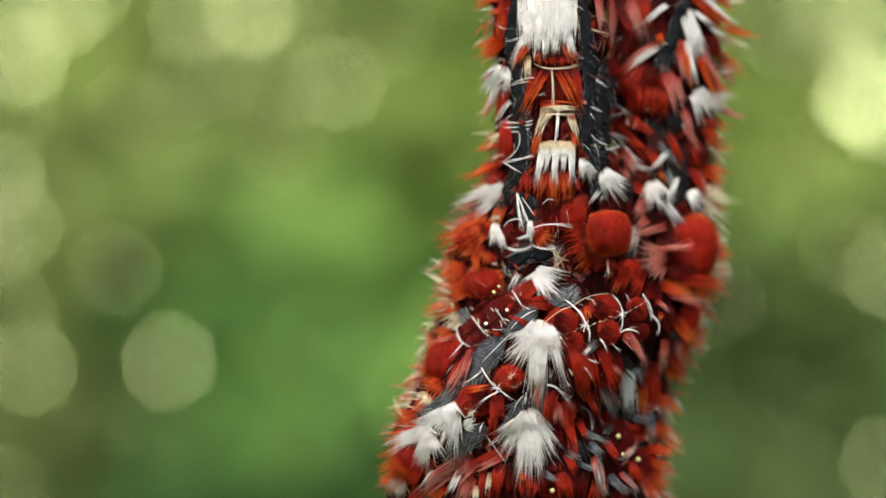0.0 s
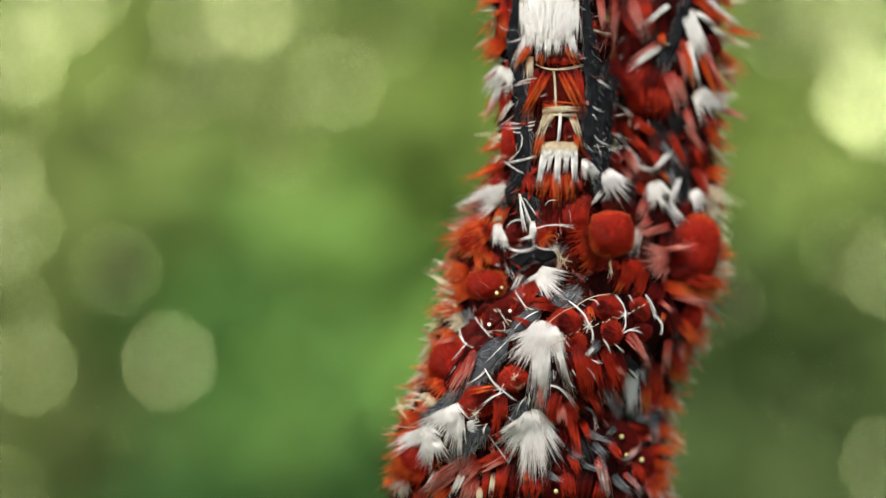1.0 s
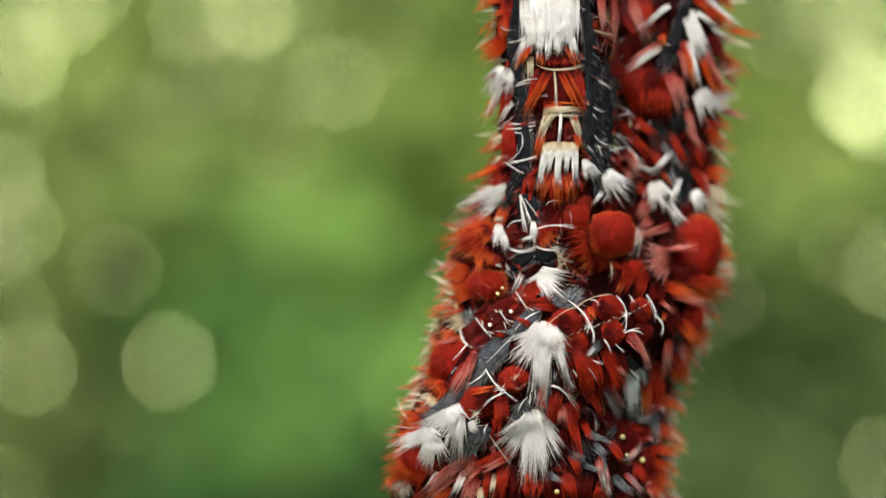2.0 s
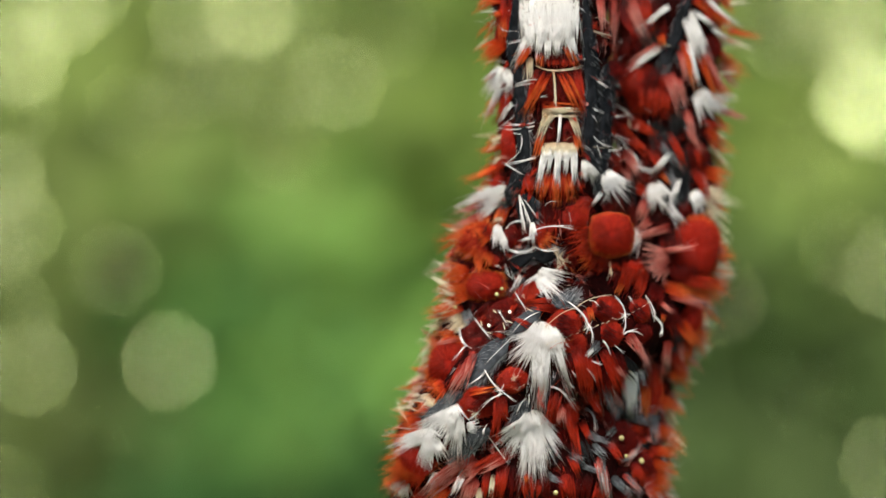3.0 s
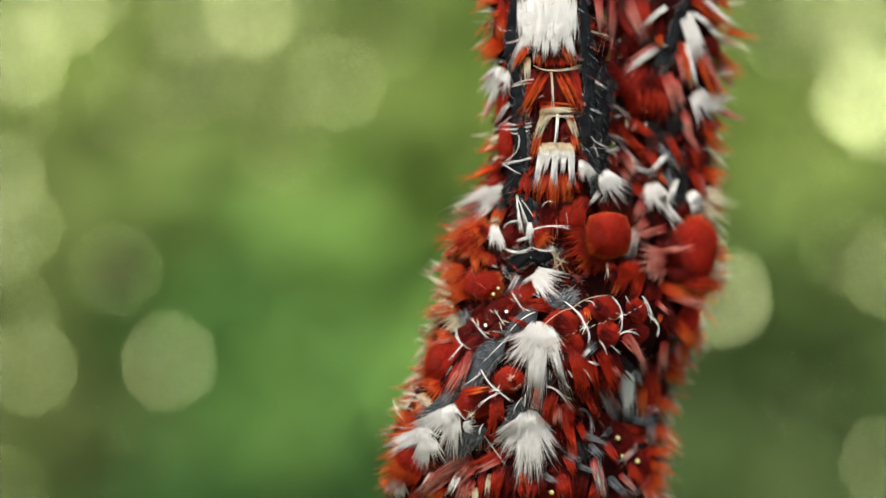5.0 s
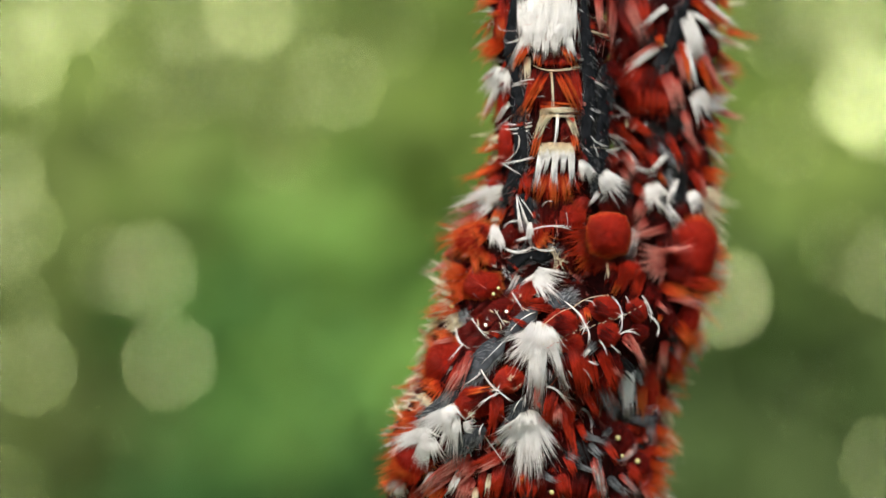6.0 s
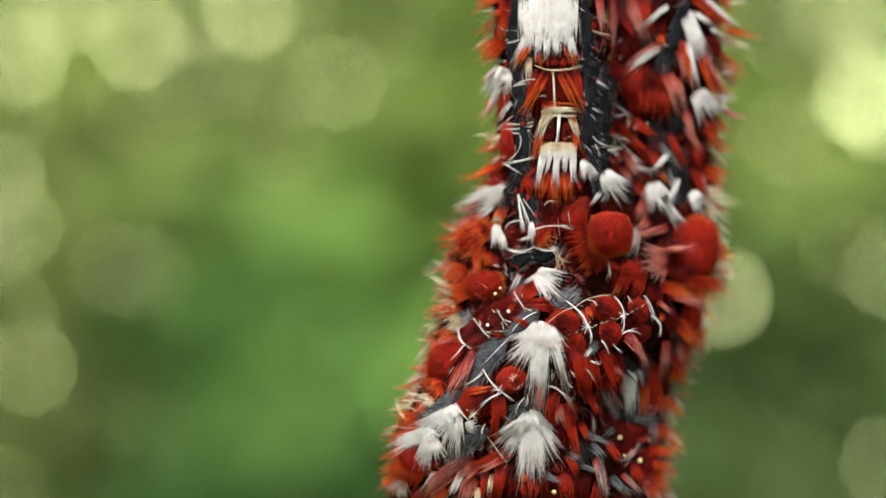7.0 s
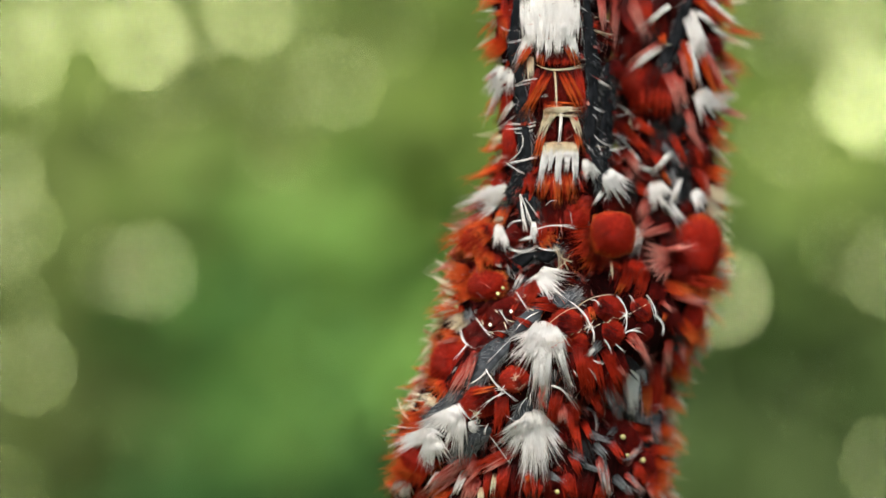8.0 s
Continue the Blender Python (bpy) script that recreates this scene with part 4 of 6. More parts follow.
fan("A", 3.67, 2.00, 3.73, -0.20, 0.49, 12, 8, WHITE, lift=0.5)
fan("A", 3.99, 1.51, 4.47, -0.53, 0.24, 6, 4, WHITE, lift=0.5)
fan("A", 3.84, 2.57, 3.67, 1.92, 0.41, 20, 4, CREAM, lift=0.4)
lock("A", 4.33, 3.47, 3.59, 1.92, 0.73, 0.57, ORANGE, lift=0.25)
bristle("A", 6.13, 1.45, 7.48, 1.81, 9.34, 1.53, thick=0.085, lift=0.75)
bristle("A", 4.32, 1.67, 4.91, 2.19, 5.89, 2.06, thick=0.06, lift=0.5)
bristle("A", 4.47, 0.16, 5.43, -0.04, 6.46, 0.36, thick=0.09, lift=0.55)
bristle("A", 6.30, 0.36, 7.18, 0.04, 8.14, 0.20, thick=0.09, lift=0.55)
bristle("A", 8.00, 2.29, 8.05, 1.73, 8.13, 1.09, thick=0.06, mat=PINK, lift=0.6)
bristle("A", 7.00, 3.26, 7.39, 3.58, 7.79, 3.49, thick=0.045, lift=0.6)
stripe("A", [(3.41, -0.69), (4.64, -1.02), (6.16, -0.20), (7.84, -0.28)], 1.21, nap=420, grey=0.6)
bristle("A", 3.32, -0.69, 3.57, -1.01, 3.89, -0.93, thick=0.06, lift=0.5)
bristle("A", 7.58, 0.44, 7.91, -0.44, 7.85, -1.42, thick=0.05, mat=CREAM)
bristle("A", 7.74, 0.36, 8.24, -0.61, 8.67, -1.58, thick=0.05, mat=CREAM)
bristle("A", 7.59, 0.20, 8.08, -0.44, 9.07, -0.85, thick=0.05, mat=CREAM)
bristle("A", 8.32, 0.04, 8.08, -0.85, 8.34, -1.82, thick=0.04, mat=CREAM)
bristle("A", 8.73, -0.20, 8.33, -0.85, 7.60, -1.33, thick=0.04, mat=CREAM)
bristle("A", 7.43, 0.04, 8.74, -1.09, 9.25, -1.74, thick=0.03, mat=ORANGE)
lock("A", 8.12, 0.36, 8.76, -1.58, 1.62, 1.62, DARK_RED, lift=0.2)
pompom("A", 11.46, 1.22, 1.49, RED, square=0.45, flat=0.6, long=1.0, rim=ORANGE, hairs=1500, up=7.01, shaggy=0.06)
fan("A", 11.23, 1.26, 8.62, -0.04, 1.38, 24, 12, RED, lift=0.9)
fan("A", 10.90, 0.37, 8.97, -1.09, 0.98, 22, 12, RED, lift=0.8)
fan("A", 10.73, -0.20, 9.21, -1.33, 0.57, 16, 5, ORANGE, lift=0.9)
fan("A", 11.71, -0.21, 10.38, -1.66, 1.24, 26, 12, RED, lift=0.6)
fan("A", 10.57, 1.16, 8.61, -0.20, 1.20, 24, 10, RED, lift=2.6)
fan("A", 10.95, 0.20, 9.53, -1.40, 1.13, 22, 9, RED, lift=2.6)
fan("A", 12.10, -0.38, 11.09, -1.95, 1.25, 20, 8, RED, lift=2.6)
lock("A", 11.48, 3.87, 12.39, 2.91, 1.22, 1.22, DARK_RED, lift=0.4)
lock("C", 11.74, 4.69, 12.39, 2.40, 1.63, 1.63, DARK_RED, lift=0.4)
bristle("A", 10.44, 1.57, 11.24, 1.62, 12.42, 1.46, thick=0.03, lift=1.9, mat=PINK)
bristle("A", 10.79, 1.45, 11.54, 1.46, 12.70, 1.37, thick=0.02, lift=1.9, mat=PINK)
lock("A", 14.07, -0.70, 12.84, -3.25, 1.82, 1.74, RED, lift=0.7)
lock("A", 13.28, -1.19, 12.29, -3.01, 0.98, 0.57, RED, lift=0.6)
lock("A", 12.69, -1.98, 12.03, -3.01, 0.57, 0.24, ORANGE, lift=0.7)
lock("A", 14.47, -1.20, 13.62, -3.26, 0.91, 0.50, RED, lift=0.5)
lock("A", 12.43, -1.58, 11.83, -2.70, 0.98, 0.73, DARK_RED, lift=0.4)
bristle("A", 11.84, -0.86, 11.81, -1.34, 11.76, -1.98, thick=0.09, mat=CREAM, lift=0.5)
stripe("A", [(8.70, -2.86), (9.91, -2.54), (11.75, -2.38)], 0.97, nap=120)

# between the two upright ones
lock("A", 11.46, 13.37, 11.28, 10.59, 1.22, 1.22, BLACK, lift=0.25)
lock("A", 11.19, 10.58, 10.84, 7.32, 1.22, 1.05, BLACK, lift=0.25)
bristle("A", 10.32, 12.38, 11.01, 12.10, 11.91, 11.70, thick=0.06)
bristle("A", 12.67, 12.29, 13.18, 11.97, 13.79, 11.51, thick=0.06)
bristle("A", 10.07, 10.35, 10.66, 10.13, 11.44, 9.86, thick=0.06)
bristle("A", 11.81, 10.71, 12.96, 10.49, 13.95, 9.67, thick=0.07)
bristle("A", 11.09, 9.63, 12.21, 9.75, 13.41, 10.03, thick=0.05)
bristle("A", 13.87, 11.00, 14.42, 10.57, 15.02, 10.14, thick=0.06)
bristle("A", 10.24, 8.83, 10.83, 7.92, 11.90, 7.54, thick=0.08)
bristle("A", 10.40, 8.27, 10.92, 7.24, 11.00, 6.76, thick=0.05)
bristle("A", 10.57, 7.39, 11.53, 7.23, 13.03, 7.60, thick=0.07)
bristle("A", 11.53, 8.81, 12.73, 8.25, 13.25, 7.54, thick=0.09)
bristle("A", 13.18, 7.71, 13.79, 7.02, 14.34, 6.18, thick=0.08)
bristle("A", 11.90, 8.68, 12.09, 8.38, 12.88, 8.49, thick=0.05)
bristle("A", 13.43, 9.77, 13.47, 9.44, 13.43, 9.11, thick=0.08, mat=CREAM, lift=0.6)
fan("A", 9.82, 6.56, 10.51, 4.40, 0.40, 16, 9, WHITE, lift=0.4)
fan("A", 9.99, 6.40, 11.01, 5.06, 0.24, 10, 5, WHITE, lift=0.4)
lock("C", 12.59, 9.78, 13.63, 8.27, 0.67, 0.25, RED, lift=0.5)
lock("C", 13.32, 9.78, 15.21, 8.56, 0.83, 0.33, RED, lift=0.5)
lock("C", 12.80, 11.42, 14.33, 9.98, 0.67, 0.25, DARK_RED, lift=0.5)
lock("C", 13.18, 8.72, 14.82, 7.08, 0.67, 0.33, RED, lift=0.4)
pompom("A", 12.73, 6.57, 0.63, RED, long=1.5, turn=-62, flat=0.8)
lock("C", 13.25, 7.46, 14.17, 5.35, 0.75, 0.33, PINK, lift=0.5)
lock("C", 13.02, 6.30, 13.63, 5.03, 0.50, 0.25, PINK, lift=0.5)
fan("A", 11.26, 5.55, 13.31, 3.54, 1.05, 20, 12, WHITE, lift=0.6)
fan("A", 11.34, 5.71, 12.78, 3.88, 0.89, 20, 8, WHITE, lift=0.7)
lock("A", 11.37, 4.51, 10.51, 3.44, 0.41, 0.20, WHITE, lift=0.5)
lock("A", 11.84, 4.29, 11.30, 3.37, 0.33, 0.16, WHITE, lift=0.5)
lock("C", 13.86, 6.02, 15.05, 4.92, 0.58, 0.33, DARK_RED, lift=0.5)
lock("C", 13.63, 4.95, 14.98, 4.01, 0.75, 0.50, RED, lift=0.4)
# added dark locks close the seam, its shade put into their colour
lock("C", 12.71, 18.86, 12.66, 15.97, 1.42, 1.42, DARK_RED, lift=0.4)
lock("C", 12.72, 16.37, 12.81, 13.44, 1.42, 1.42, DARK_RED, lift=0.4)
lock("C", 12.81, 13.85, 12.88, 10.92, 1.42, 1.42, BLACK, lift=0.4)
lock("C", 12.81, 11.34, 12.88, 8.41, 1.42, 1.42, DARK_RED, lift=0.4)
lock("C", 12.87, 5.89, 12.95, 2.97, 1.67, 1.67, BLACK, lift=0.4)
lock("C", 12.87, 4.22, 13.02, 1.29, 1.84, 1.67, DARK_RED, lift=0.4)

# the caterpillar beside it
lock("C", 13.95, 18.72, 14.35, 14.31, 3.74, 3.74, DARK_RED, lift=0.2)
lock("C", 11.08, 18.32, 11.25, 15.90, 0.61, 0.32, PINK, lift=0.8)
lock("C", 12.54, 18.94, 11.99, 14.56, 0.75, 0.25, PINK, lift=0.8)
lock("C", 13.30, 18.82, 14.63, 15.67, 0.91, 0.50, PINK, lift=0.6)
lock("C", 14.23, 18.74, 15.11, 16.14, 0.99, 0.50, RED, lift=0.6)
lock("C", 15.50, 18.60, 14.95, 16.56, 0.82, 0.33, DARK_RED, lift=0.6)
lock("C", 16.37, 17.98, 14.21, 16.24, 0.37, 0.21, WHITE, lift=0.9)
lock("C", 15.73, 14.95, 13.37, 13.24, 0.45, 0.25, WHITE, lift=0.9)
lock("C", 15.92, 15.30, 13.62, 13.83, 0.58, 0.41, PINK, lift=0.6)
lock("C", 15.13, 16.99, 14.74, 14.53, 1.24, 0.99, BLACK, lift=0.3)
lock("C", 15.67, 15.88, 15.92, 14.97, 0.58, 0.33, ORANGE, lift=0.6)
bristle("C", 10.33, 15.86, 11.10, 15.68, 12.04, 15.53, thick=0.09, mat=CREAM)
bristle("C", 15.92, 15.22, 16.08, 15.05, 16.33, 15.05, thick=0.08, mat=CREAM, lift=0.6)
stripe("C", [(17.71, 18.83), (17.08, 16.25), (16.29, 14.60), (15.88, 13.36)], 0.95, nap=260)
lock("C", 11.62, 13.53, 13.36, 12.53, 1.22, 0.98, DARK_RED, lift=0.5)
pompom("C", 14.81, 12.04, 1.74, RED, long=1.15, flat=0.5, turn=-40, shaggy=0.1)
lock("C", 15.09, 13.65, 14.22, 10.79, 1.40, 1.40, DARK_RED, lift=0.9)
lock("C", 14.93, 12.41, 14.77, 10.03, 1.40, 1.15, RED, lift=0.9)
lock("C", 13.91, 12.88, 13.84, 10.40, 0.91, 0.75, RED, lift=0.8)
lock("C", 15.99, 11.99, 15.83, 9.85, 1.07, 0.74, RED, lift=0.8)
lock("C", 16.22, 13.13, 17.14, 10.34, 0.82, 0.66, PINK, lift=0.9)
lock("C", 16.80, 12.72, 17.40, 10.92, 0.58, 0.33, PINK, lift=0.9)
lock("C", 17.67, 17.63, 18.83, 13.73, 1.16, 0.66, WHITE, lift=0.5)
lock("C", 18.10, 16.57, 18.90, 14.55, 0.91, 0.66, WHITE, lift=0.6)
lock("C", 17.31, 15.45, 18.27, 11.86, 0.58, 0.29, ORANGE, lift=0.8)
lock("C", 17.07, 14.72, 17.67, 12.43, 0.41, 0.21, PINK, lift=0.7)
lock("C", 17.72, 15.29, 18.52, 12.03, 0.37, 0.16, WHITE, lift=0.9)
lock("C", 18.52, 14.43, 19.99, 11.25, 0.62, 0.25, ORANGE, lift=0.8)
lock("C", 18.87, 14.77, 20.49, 11.85, 0.33, 0.12, PINK, lift=0.9)
pompom("C", 19.59, 15.13, 0.71, DARK_RED, long=1.2, flat=0.4, turn=-50)
bristle("C", 18.63, 15.52, 19.27, 14.50, 19.87, 13.98, thick=0.06, lift=0.6)
lock("C", 18.28, 18.57, 21.55, 16.10, 0.70, 0.37, ORANGE, lift=0.5)
lock("C", 18.81, 18.10, 19.96, 16.75, 0.50, 0.33, RED, lift=0.55)
lock("C", 19.08, 18.46, 21.46, 16.69, 0.37, 0.17, WHITE, lift=0.55)
lock("C", 18.36, 17.49, 19.96, 16.32, 0.33, 0.17, WHITE, lift=0.6)
lock("C", 19.65, 16.44, 21.03, 15.58, 0.29, 0.12, WHITE, lift=0.6)
lock("C", 20.65, 19.00, 21.41, 17.81, 0.59, 0.25, ORANGE, lift=0.3)
lock("C", 21.15, 16.54, 23.27, 15.95, 0.47, 0.13, ORANGE, lift=0.3)
lock("C", 20.83, 15.96, 22.69, 15.20, 0.30, 0.13, CREAM, lift=0.2)
lock("C", 20.83, 18.58, 22.52, 18.50, 0.25, 0.13, CREAM, lift=0.2)
lock("C", 20.38, 14.70, 21.04, 13.90, 0.59, 0.34, ORANGE, lift=0.5)
fan("C", 20.46, 14.25, 23.00, 12.90, 0.85, 7, 6, ORANGE, lift=0.4)
lock("C", 19.37, 13.76, 20.52, 11.53, 0.67, 0.33, RED, lift=0.6)
lock("C", 20.65, 13.58, 21.75, 12.31, 0.51, 0.21, PINK, lift=0.3)
fan("C", 18.48, 11.73, 20.09, 9.54, 1.16, 22, 10, WHITE, lift=0.5)
fan("C", 19.34, 11.38, 21.49, 10.28, 0.83, 22, 8, WHITE, lift=0.3)
lock("C", 20.48, 10.62, 22.34, 9.86, 0.51, 0.13, PINK, lift=0.3)
lock("C", 20.66, 11.90, 21.93, 11.39, 0.34, 0.13, CREAM, lift=0.2)
lock("C", 17.53, 10.38, 18.14, 8.33, 0.66, 0.33, PINK, lift=0.5)
lock("C", 16.79, 10.38, 17.21, 8.32, 1.24, 1.07, BLACK, lift=0.3)

# dark hollow, its shade put into near-black hair, with crossing pale locks
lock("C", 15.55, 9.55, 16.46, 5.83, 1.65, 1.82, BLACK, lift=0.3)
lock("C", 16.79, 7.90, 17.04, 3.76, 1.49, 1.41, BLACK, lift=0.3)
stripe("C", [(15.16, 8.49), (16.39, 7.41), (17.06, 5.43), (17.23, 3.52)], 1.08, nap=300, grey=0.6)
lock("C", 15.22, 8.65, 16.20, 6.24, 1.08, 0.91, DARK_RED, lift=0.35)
lock("C", 15.52, 8.05, 17.00, 5.98, 0.50, 0.25, GREY, lift=0.7)
lock("C", 16.34, 8.71, 17.44, 6.24, 0.58, 0.33, RED, lift=0.6)
lock("C", 16.02, 6.23, 17.01, 3.92, 0.50, 0.25, GREY, lift=0.6)
lock("C", 14.96, 7.40, 15.77, 5.82, 0.58, 0.33, RED, lift=0.6)
lock("C", 16.56, 7.38, 15.01, 5.65, 0.37, 0.25, WHITE, lift=0.9)
lock("C", 15.11, 5.82, 13.85, 6.18, 0.29, 0.12, WHITE, lift=0.7)
lock("C", 17.07, 5.40, 16.23, 3.09, 0.37, 0.21, WHITE, lift=0.9)
lock("C", 15.52, 5.82, 16.34, 4.91, 0.29, 0.12, ORANGE, lift=0.7)
fan("C", 15.12, 5.08, 16.01, 2.35, 0.91, 22, 9, WHITE, lift=0.6)
lock("C", 15.19, 4.58, 17.25, 2.02, 0.66, 0.25, WHITE, lift=0.7)
lock("C", 14.73, 3.76, 14.01, 2.28, 0.83, 0.50, PINK, lift=0.5)
lock("C", 15.75, 4.33, 16.41, 2.84, 0.49, 0.25, BLACK, lift=0.75)
lock("C", 17.19, 3.76, 17.78, 2.27, 0.74, 0.58, DARK_RED, lift=0.5)
pompom("C", 18.33, 7.18, 0.83, DARK_RED, long=1.3, turn=-60, flat=0.5)
lock("C", 17.53, 9.14, 18.77, 7.44, 0.50, 0.21, PINK, lift=0.5)
lock("C", 18.32, 7.92, 18.97, 5.86, 0.75, 0.41, RED, lift=0.5)
fan("C", 19.16, 9.12, 21.07, 6.98, 0.83, 8, 6, ORANGE, lift=0.3)
lock("C", 19.49, 7.99, 21.01, 6.31, 0.33, 0.13, CREAM, lift=0.1)
fan("C", 18.99, 5.96, 21.83, 5.03, 0.83, 8, 6, ORANGE, lift=0.3)
lock("C", 18.15, 6.01, 19.24, 3.96, 0.66, 0.33, RED, lift=0.5)
lock("C", 18.78, 5.86, 19.44, 3.80, 0.50, 0.17, PINK, lift=0.5)
fan("C", 18.54, 4.36, 21.67, 3.18, 1.08, 14, 8, CREAM, lift=0.2)
fan("C", 18.14, 4.43, 19.13, 2.54, 0.75, 16, 8, WHITE, lift=0.5)
fan("C", 19.18, 3.38, 21.25, 2.07, 0.92, 14, 7, CREAM, lift=0.2)
lock("C", 19.48, 3.80, 20.91, 2.84, 0.50, 0.17, ORANGE, lift=0.2)

# its large round tuft and the fringe under it, backlit glow put into the hair colour
pompom("C", 18.12, 0.21, 1.86, RED, long=1.32, turn=78, flat=0.7, hairs=1500, rim=ORANGE, up=0.1, shaggy=0.1)
lock("C", 16.33, 1.69, 16.57, -1.61, 1.65, 1.65, DARK_RED, lift=0.7)
lock("C", 17.11, -0.62, 17.55, -2.43, 2.06, 1.81, DARK_RED, lift=1.1)
fan("C", 16.50, -0.45, 13.70, -0.54, 0.74, 24, 12, PINK, lift=1.4)
fan("C", 16.10, -0.86, 14.86, -2.23, 0.57, 22, 7, PINK, lift=1.3)
lock("C", 16.44, 1.77, 13.57, 0.95, 0.58, 0.41, PINK, lift=1.2)
lock("C", 15.41, -0.12, 17.81, 0.45, 0.33, 0.16, PINK, lift=1.7)
lock("C", 14.01, 1.70, 13.54, -0.37, 0.75, 0.66, WHITE, lift=0.5)
lock("C", 15.03, 2.35, 13.84, 1.53, 0.58, 0.33, PINK, lift=0.7)
lock("C", 15.11, 0.21, 15.43, -0.12, 0.91, 0.74, BLACK, lift=0.6)
fan("C", 18.30, -2.11, 21.12, -3.17, 1.82, 20, 12, ORANGE, lift=0.6)
lock("C", 15.65, -2.42, 18.58, -3.28, 0.90, 0.82, ORANGE, lift=0.8)
lock("C", 16.71, -2.02, 19.99, -2.48, 0.99, 0.58, RED, lift=1.0)
fan("C", 19.67, -1.55, 21.84, -1.82, 0.75, 16, 7, CREAM, lift=0.2)
fan("C", 19.58, -2.22, 21.49, -3.34, 0.84, 16, 8, ORANGE, lift=0.3)
lock("C", 19.86, -0.46, 21.51, -0.38, 0.42, 0.13, ORANGE, lift=0.2)
lock("C", 20.09, 0.46, 21.08, 0.21, 0.42, 0.13, ORANGE, lift=0.2)
lock("C", 16.24, -3.16, 19.21, -3.88, 0.66, 0.41, PINK, lift=0.7)
lock("C", 15.40, -2.42, 14.80, -4.00, 1.39, 1.23, DARK_RED, lift=0.4)
lock("C", 15.73, -3.83, 16.84, -6.18, 1.22, 1.39, DARK_RED, lift=0.4)
pompom("C", 17.78, -4.94, 1.00, RED, long=1.5, turn=76, flat=0.5, rim=ORANGE)
fan("C", 18.22, -5.98, 19.79, -7.23, 1.00, 20, 8, ORANGE, lift=0.3)
fan("C", 17.86, -4.44, 19.71, -5.29, 1.00, 18, 8, ORANGE, lift=0.3)
lock("C", 17.00, -5.16, 18.66, -7.22, 0.99, 0.50, ORANGE, lift=0.6)
fan("F", 16.49, -8.70, 17.73, -9.92, 0.75, 16, 6, ORANGE, lift=0.5)
fan("C", 18.36, -4.96, 19.81, -5.46, 0.75, 20, 6, CREAM, lift=0.2)
lock("C", 17.87, -6.64, 17.83, -8.66, 1.17, 0.75, ORANGE, lift=0.4)
fan("C", 18.53, -6.90, 19.54, -8.16, 0.68, 20, 6, CREAM, lift=0.2)
stripe("C", [(16.14, -3.85), (16.21, -5.28), (16.72, -7.11)], 1.41, nap=160)
lock("C", 15.68, -4.43, 15.39, -5.14, 0.41, 0.24, ORANGE, lift=0.6)
lock("C", 15.24, -3.61, 16.15, -4.36, 0.32, 0.16, PINK, lift=0.7)
lock("C", 17.09, -6.43, 17.43, -8.34, 0.50, 0.25, PINK, lift=0.6)
lock("F", 16.68, -7.01, 17.39, -9.24, 1.00, 0.66, RED, lift=0.5)
fan("F", 16.75, -8.29, 18.14, -10.67, 0.75, 9, 6, ORANGE, lift=0.4)
lock("F", 16.07, -6.52, 16.05, -9.11, 0.82, 0.57, PINK, lift=0.5)
bristle("C", 20.06, -5.12, 20.48, -5.29, 20.31, -6.56, thick=0.05, mat=BLACK, lift=0.2)

# the half hidden one with its fringe
pompom("E", 2.20, 0.94, 0.98, RED, long=1.4, turn=30, flat=0.55, rim=ORANGE, shaggy=0.3)
fan("E", 3.01, 1.67, 0.91, 0.70, 1.22, 22, 10, ORANGE, lift=0.8)
fan("E", 2.68, 0.93, 0.98, -0.20, 1.22, 24, 10, RED, lift=0.9)
fan("E", 2.92, 0.28, 1.70, -1.18, 1.38, 22, 10, ORANGE, lift=0.8)
lock("E", 2.36, 1.83, 2.68, 1.01, 0.98, 0.73, DARK_RED, lift=0.8)
lock("E", 2.19, 0.04, 2.35, -1.50, 0.65, 0.41, ORANGE, lift=0.7)
lock("E", 3.41, -0.20, 3.16, -1.18, 0.89, 0.73, RED, lift=0.5)
pompom("E", 2.76, -2.39, 1.09, RED, long=1.35, turn=6, flat=0.65, rim=ORANGE, hairs=1300, shaggy=0.12)
fan("E", 1.70, -1.91, -1.07, -2.09, 1.30, 14, 10, ORANGE, lift=0.7)
fan("E", 1.62, -1.42, -0.49, -1.28, 0.81, 14, 7, ORANGE, lift=0.5)
fan("E", 1.70, -2.72, -0.49, -3.41, 1.05, 12, 8, ORANGE, lift=0.6)
lock("E", 0.81, -2.89, -1.31, -1.60, 0.37, 0.12, CREAM, lift=0.7)
lock("E", 0.89, -3.21, -0.74, -2.67, 0.28, 0.12, CREAM, lift=0.5)
lock("E", 0.89, -3.62, -1.48, -4.40, 0.65, 0.20, ORANGE, lift=0.5)
fan("E", 0.81, -3.87, -0.82, -3.91, 0.57, 20, 6, CREAM, lift=0.4)
fan("E", 1.14, -4.43, -0.82, -5.32, 1.06, 16, 8, CREAM, lift=0.4)
lock("E", 1.14, -4.02, -0.58, -4.73, 0.41, 0.16, ORANGE, lift=0.5)
lock("E", 1.46, -4.83, -0.16, -6.09, 0.65, 0.32, CREAM, lift=0.3)
lock("E", 1.14, -4.23, 1.71, -5.24, 0.89, 0.73, GREY, lift=0.3)
wart("E", 0.57, -3.95, 0.16, YELLOW, lift=0.5)
wart("E", 3.55, -3.03, 0.14, YELLOW, lift=1.2)
wart("E", 3.92, -2.62, 0.12, YELLOW, lift=1.2)
bristle("E", 2.17, -2.13, 2.65, -2.37, 3.05, -2.69, thick=0.025, mat=PINK, lift=1.9)
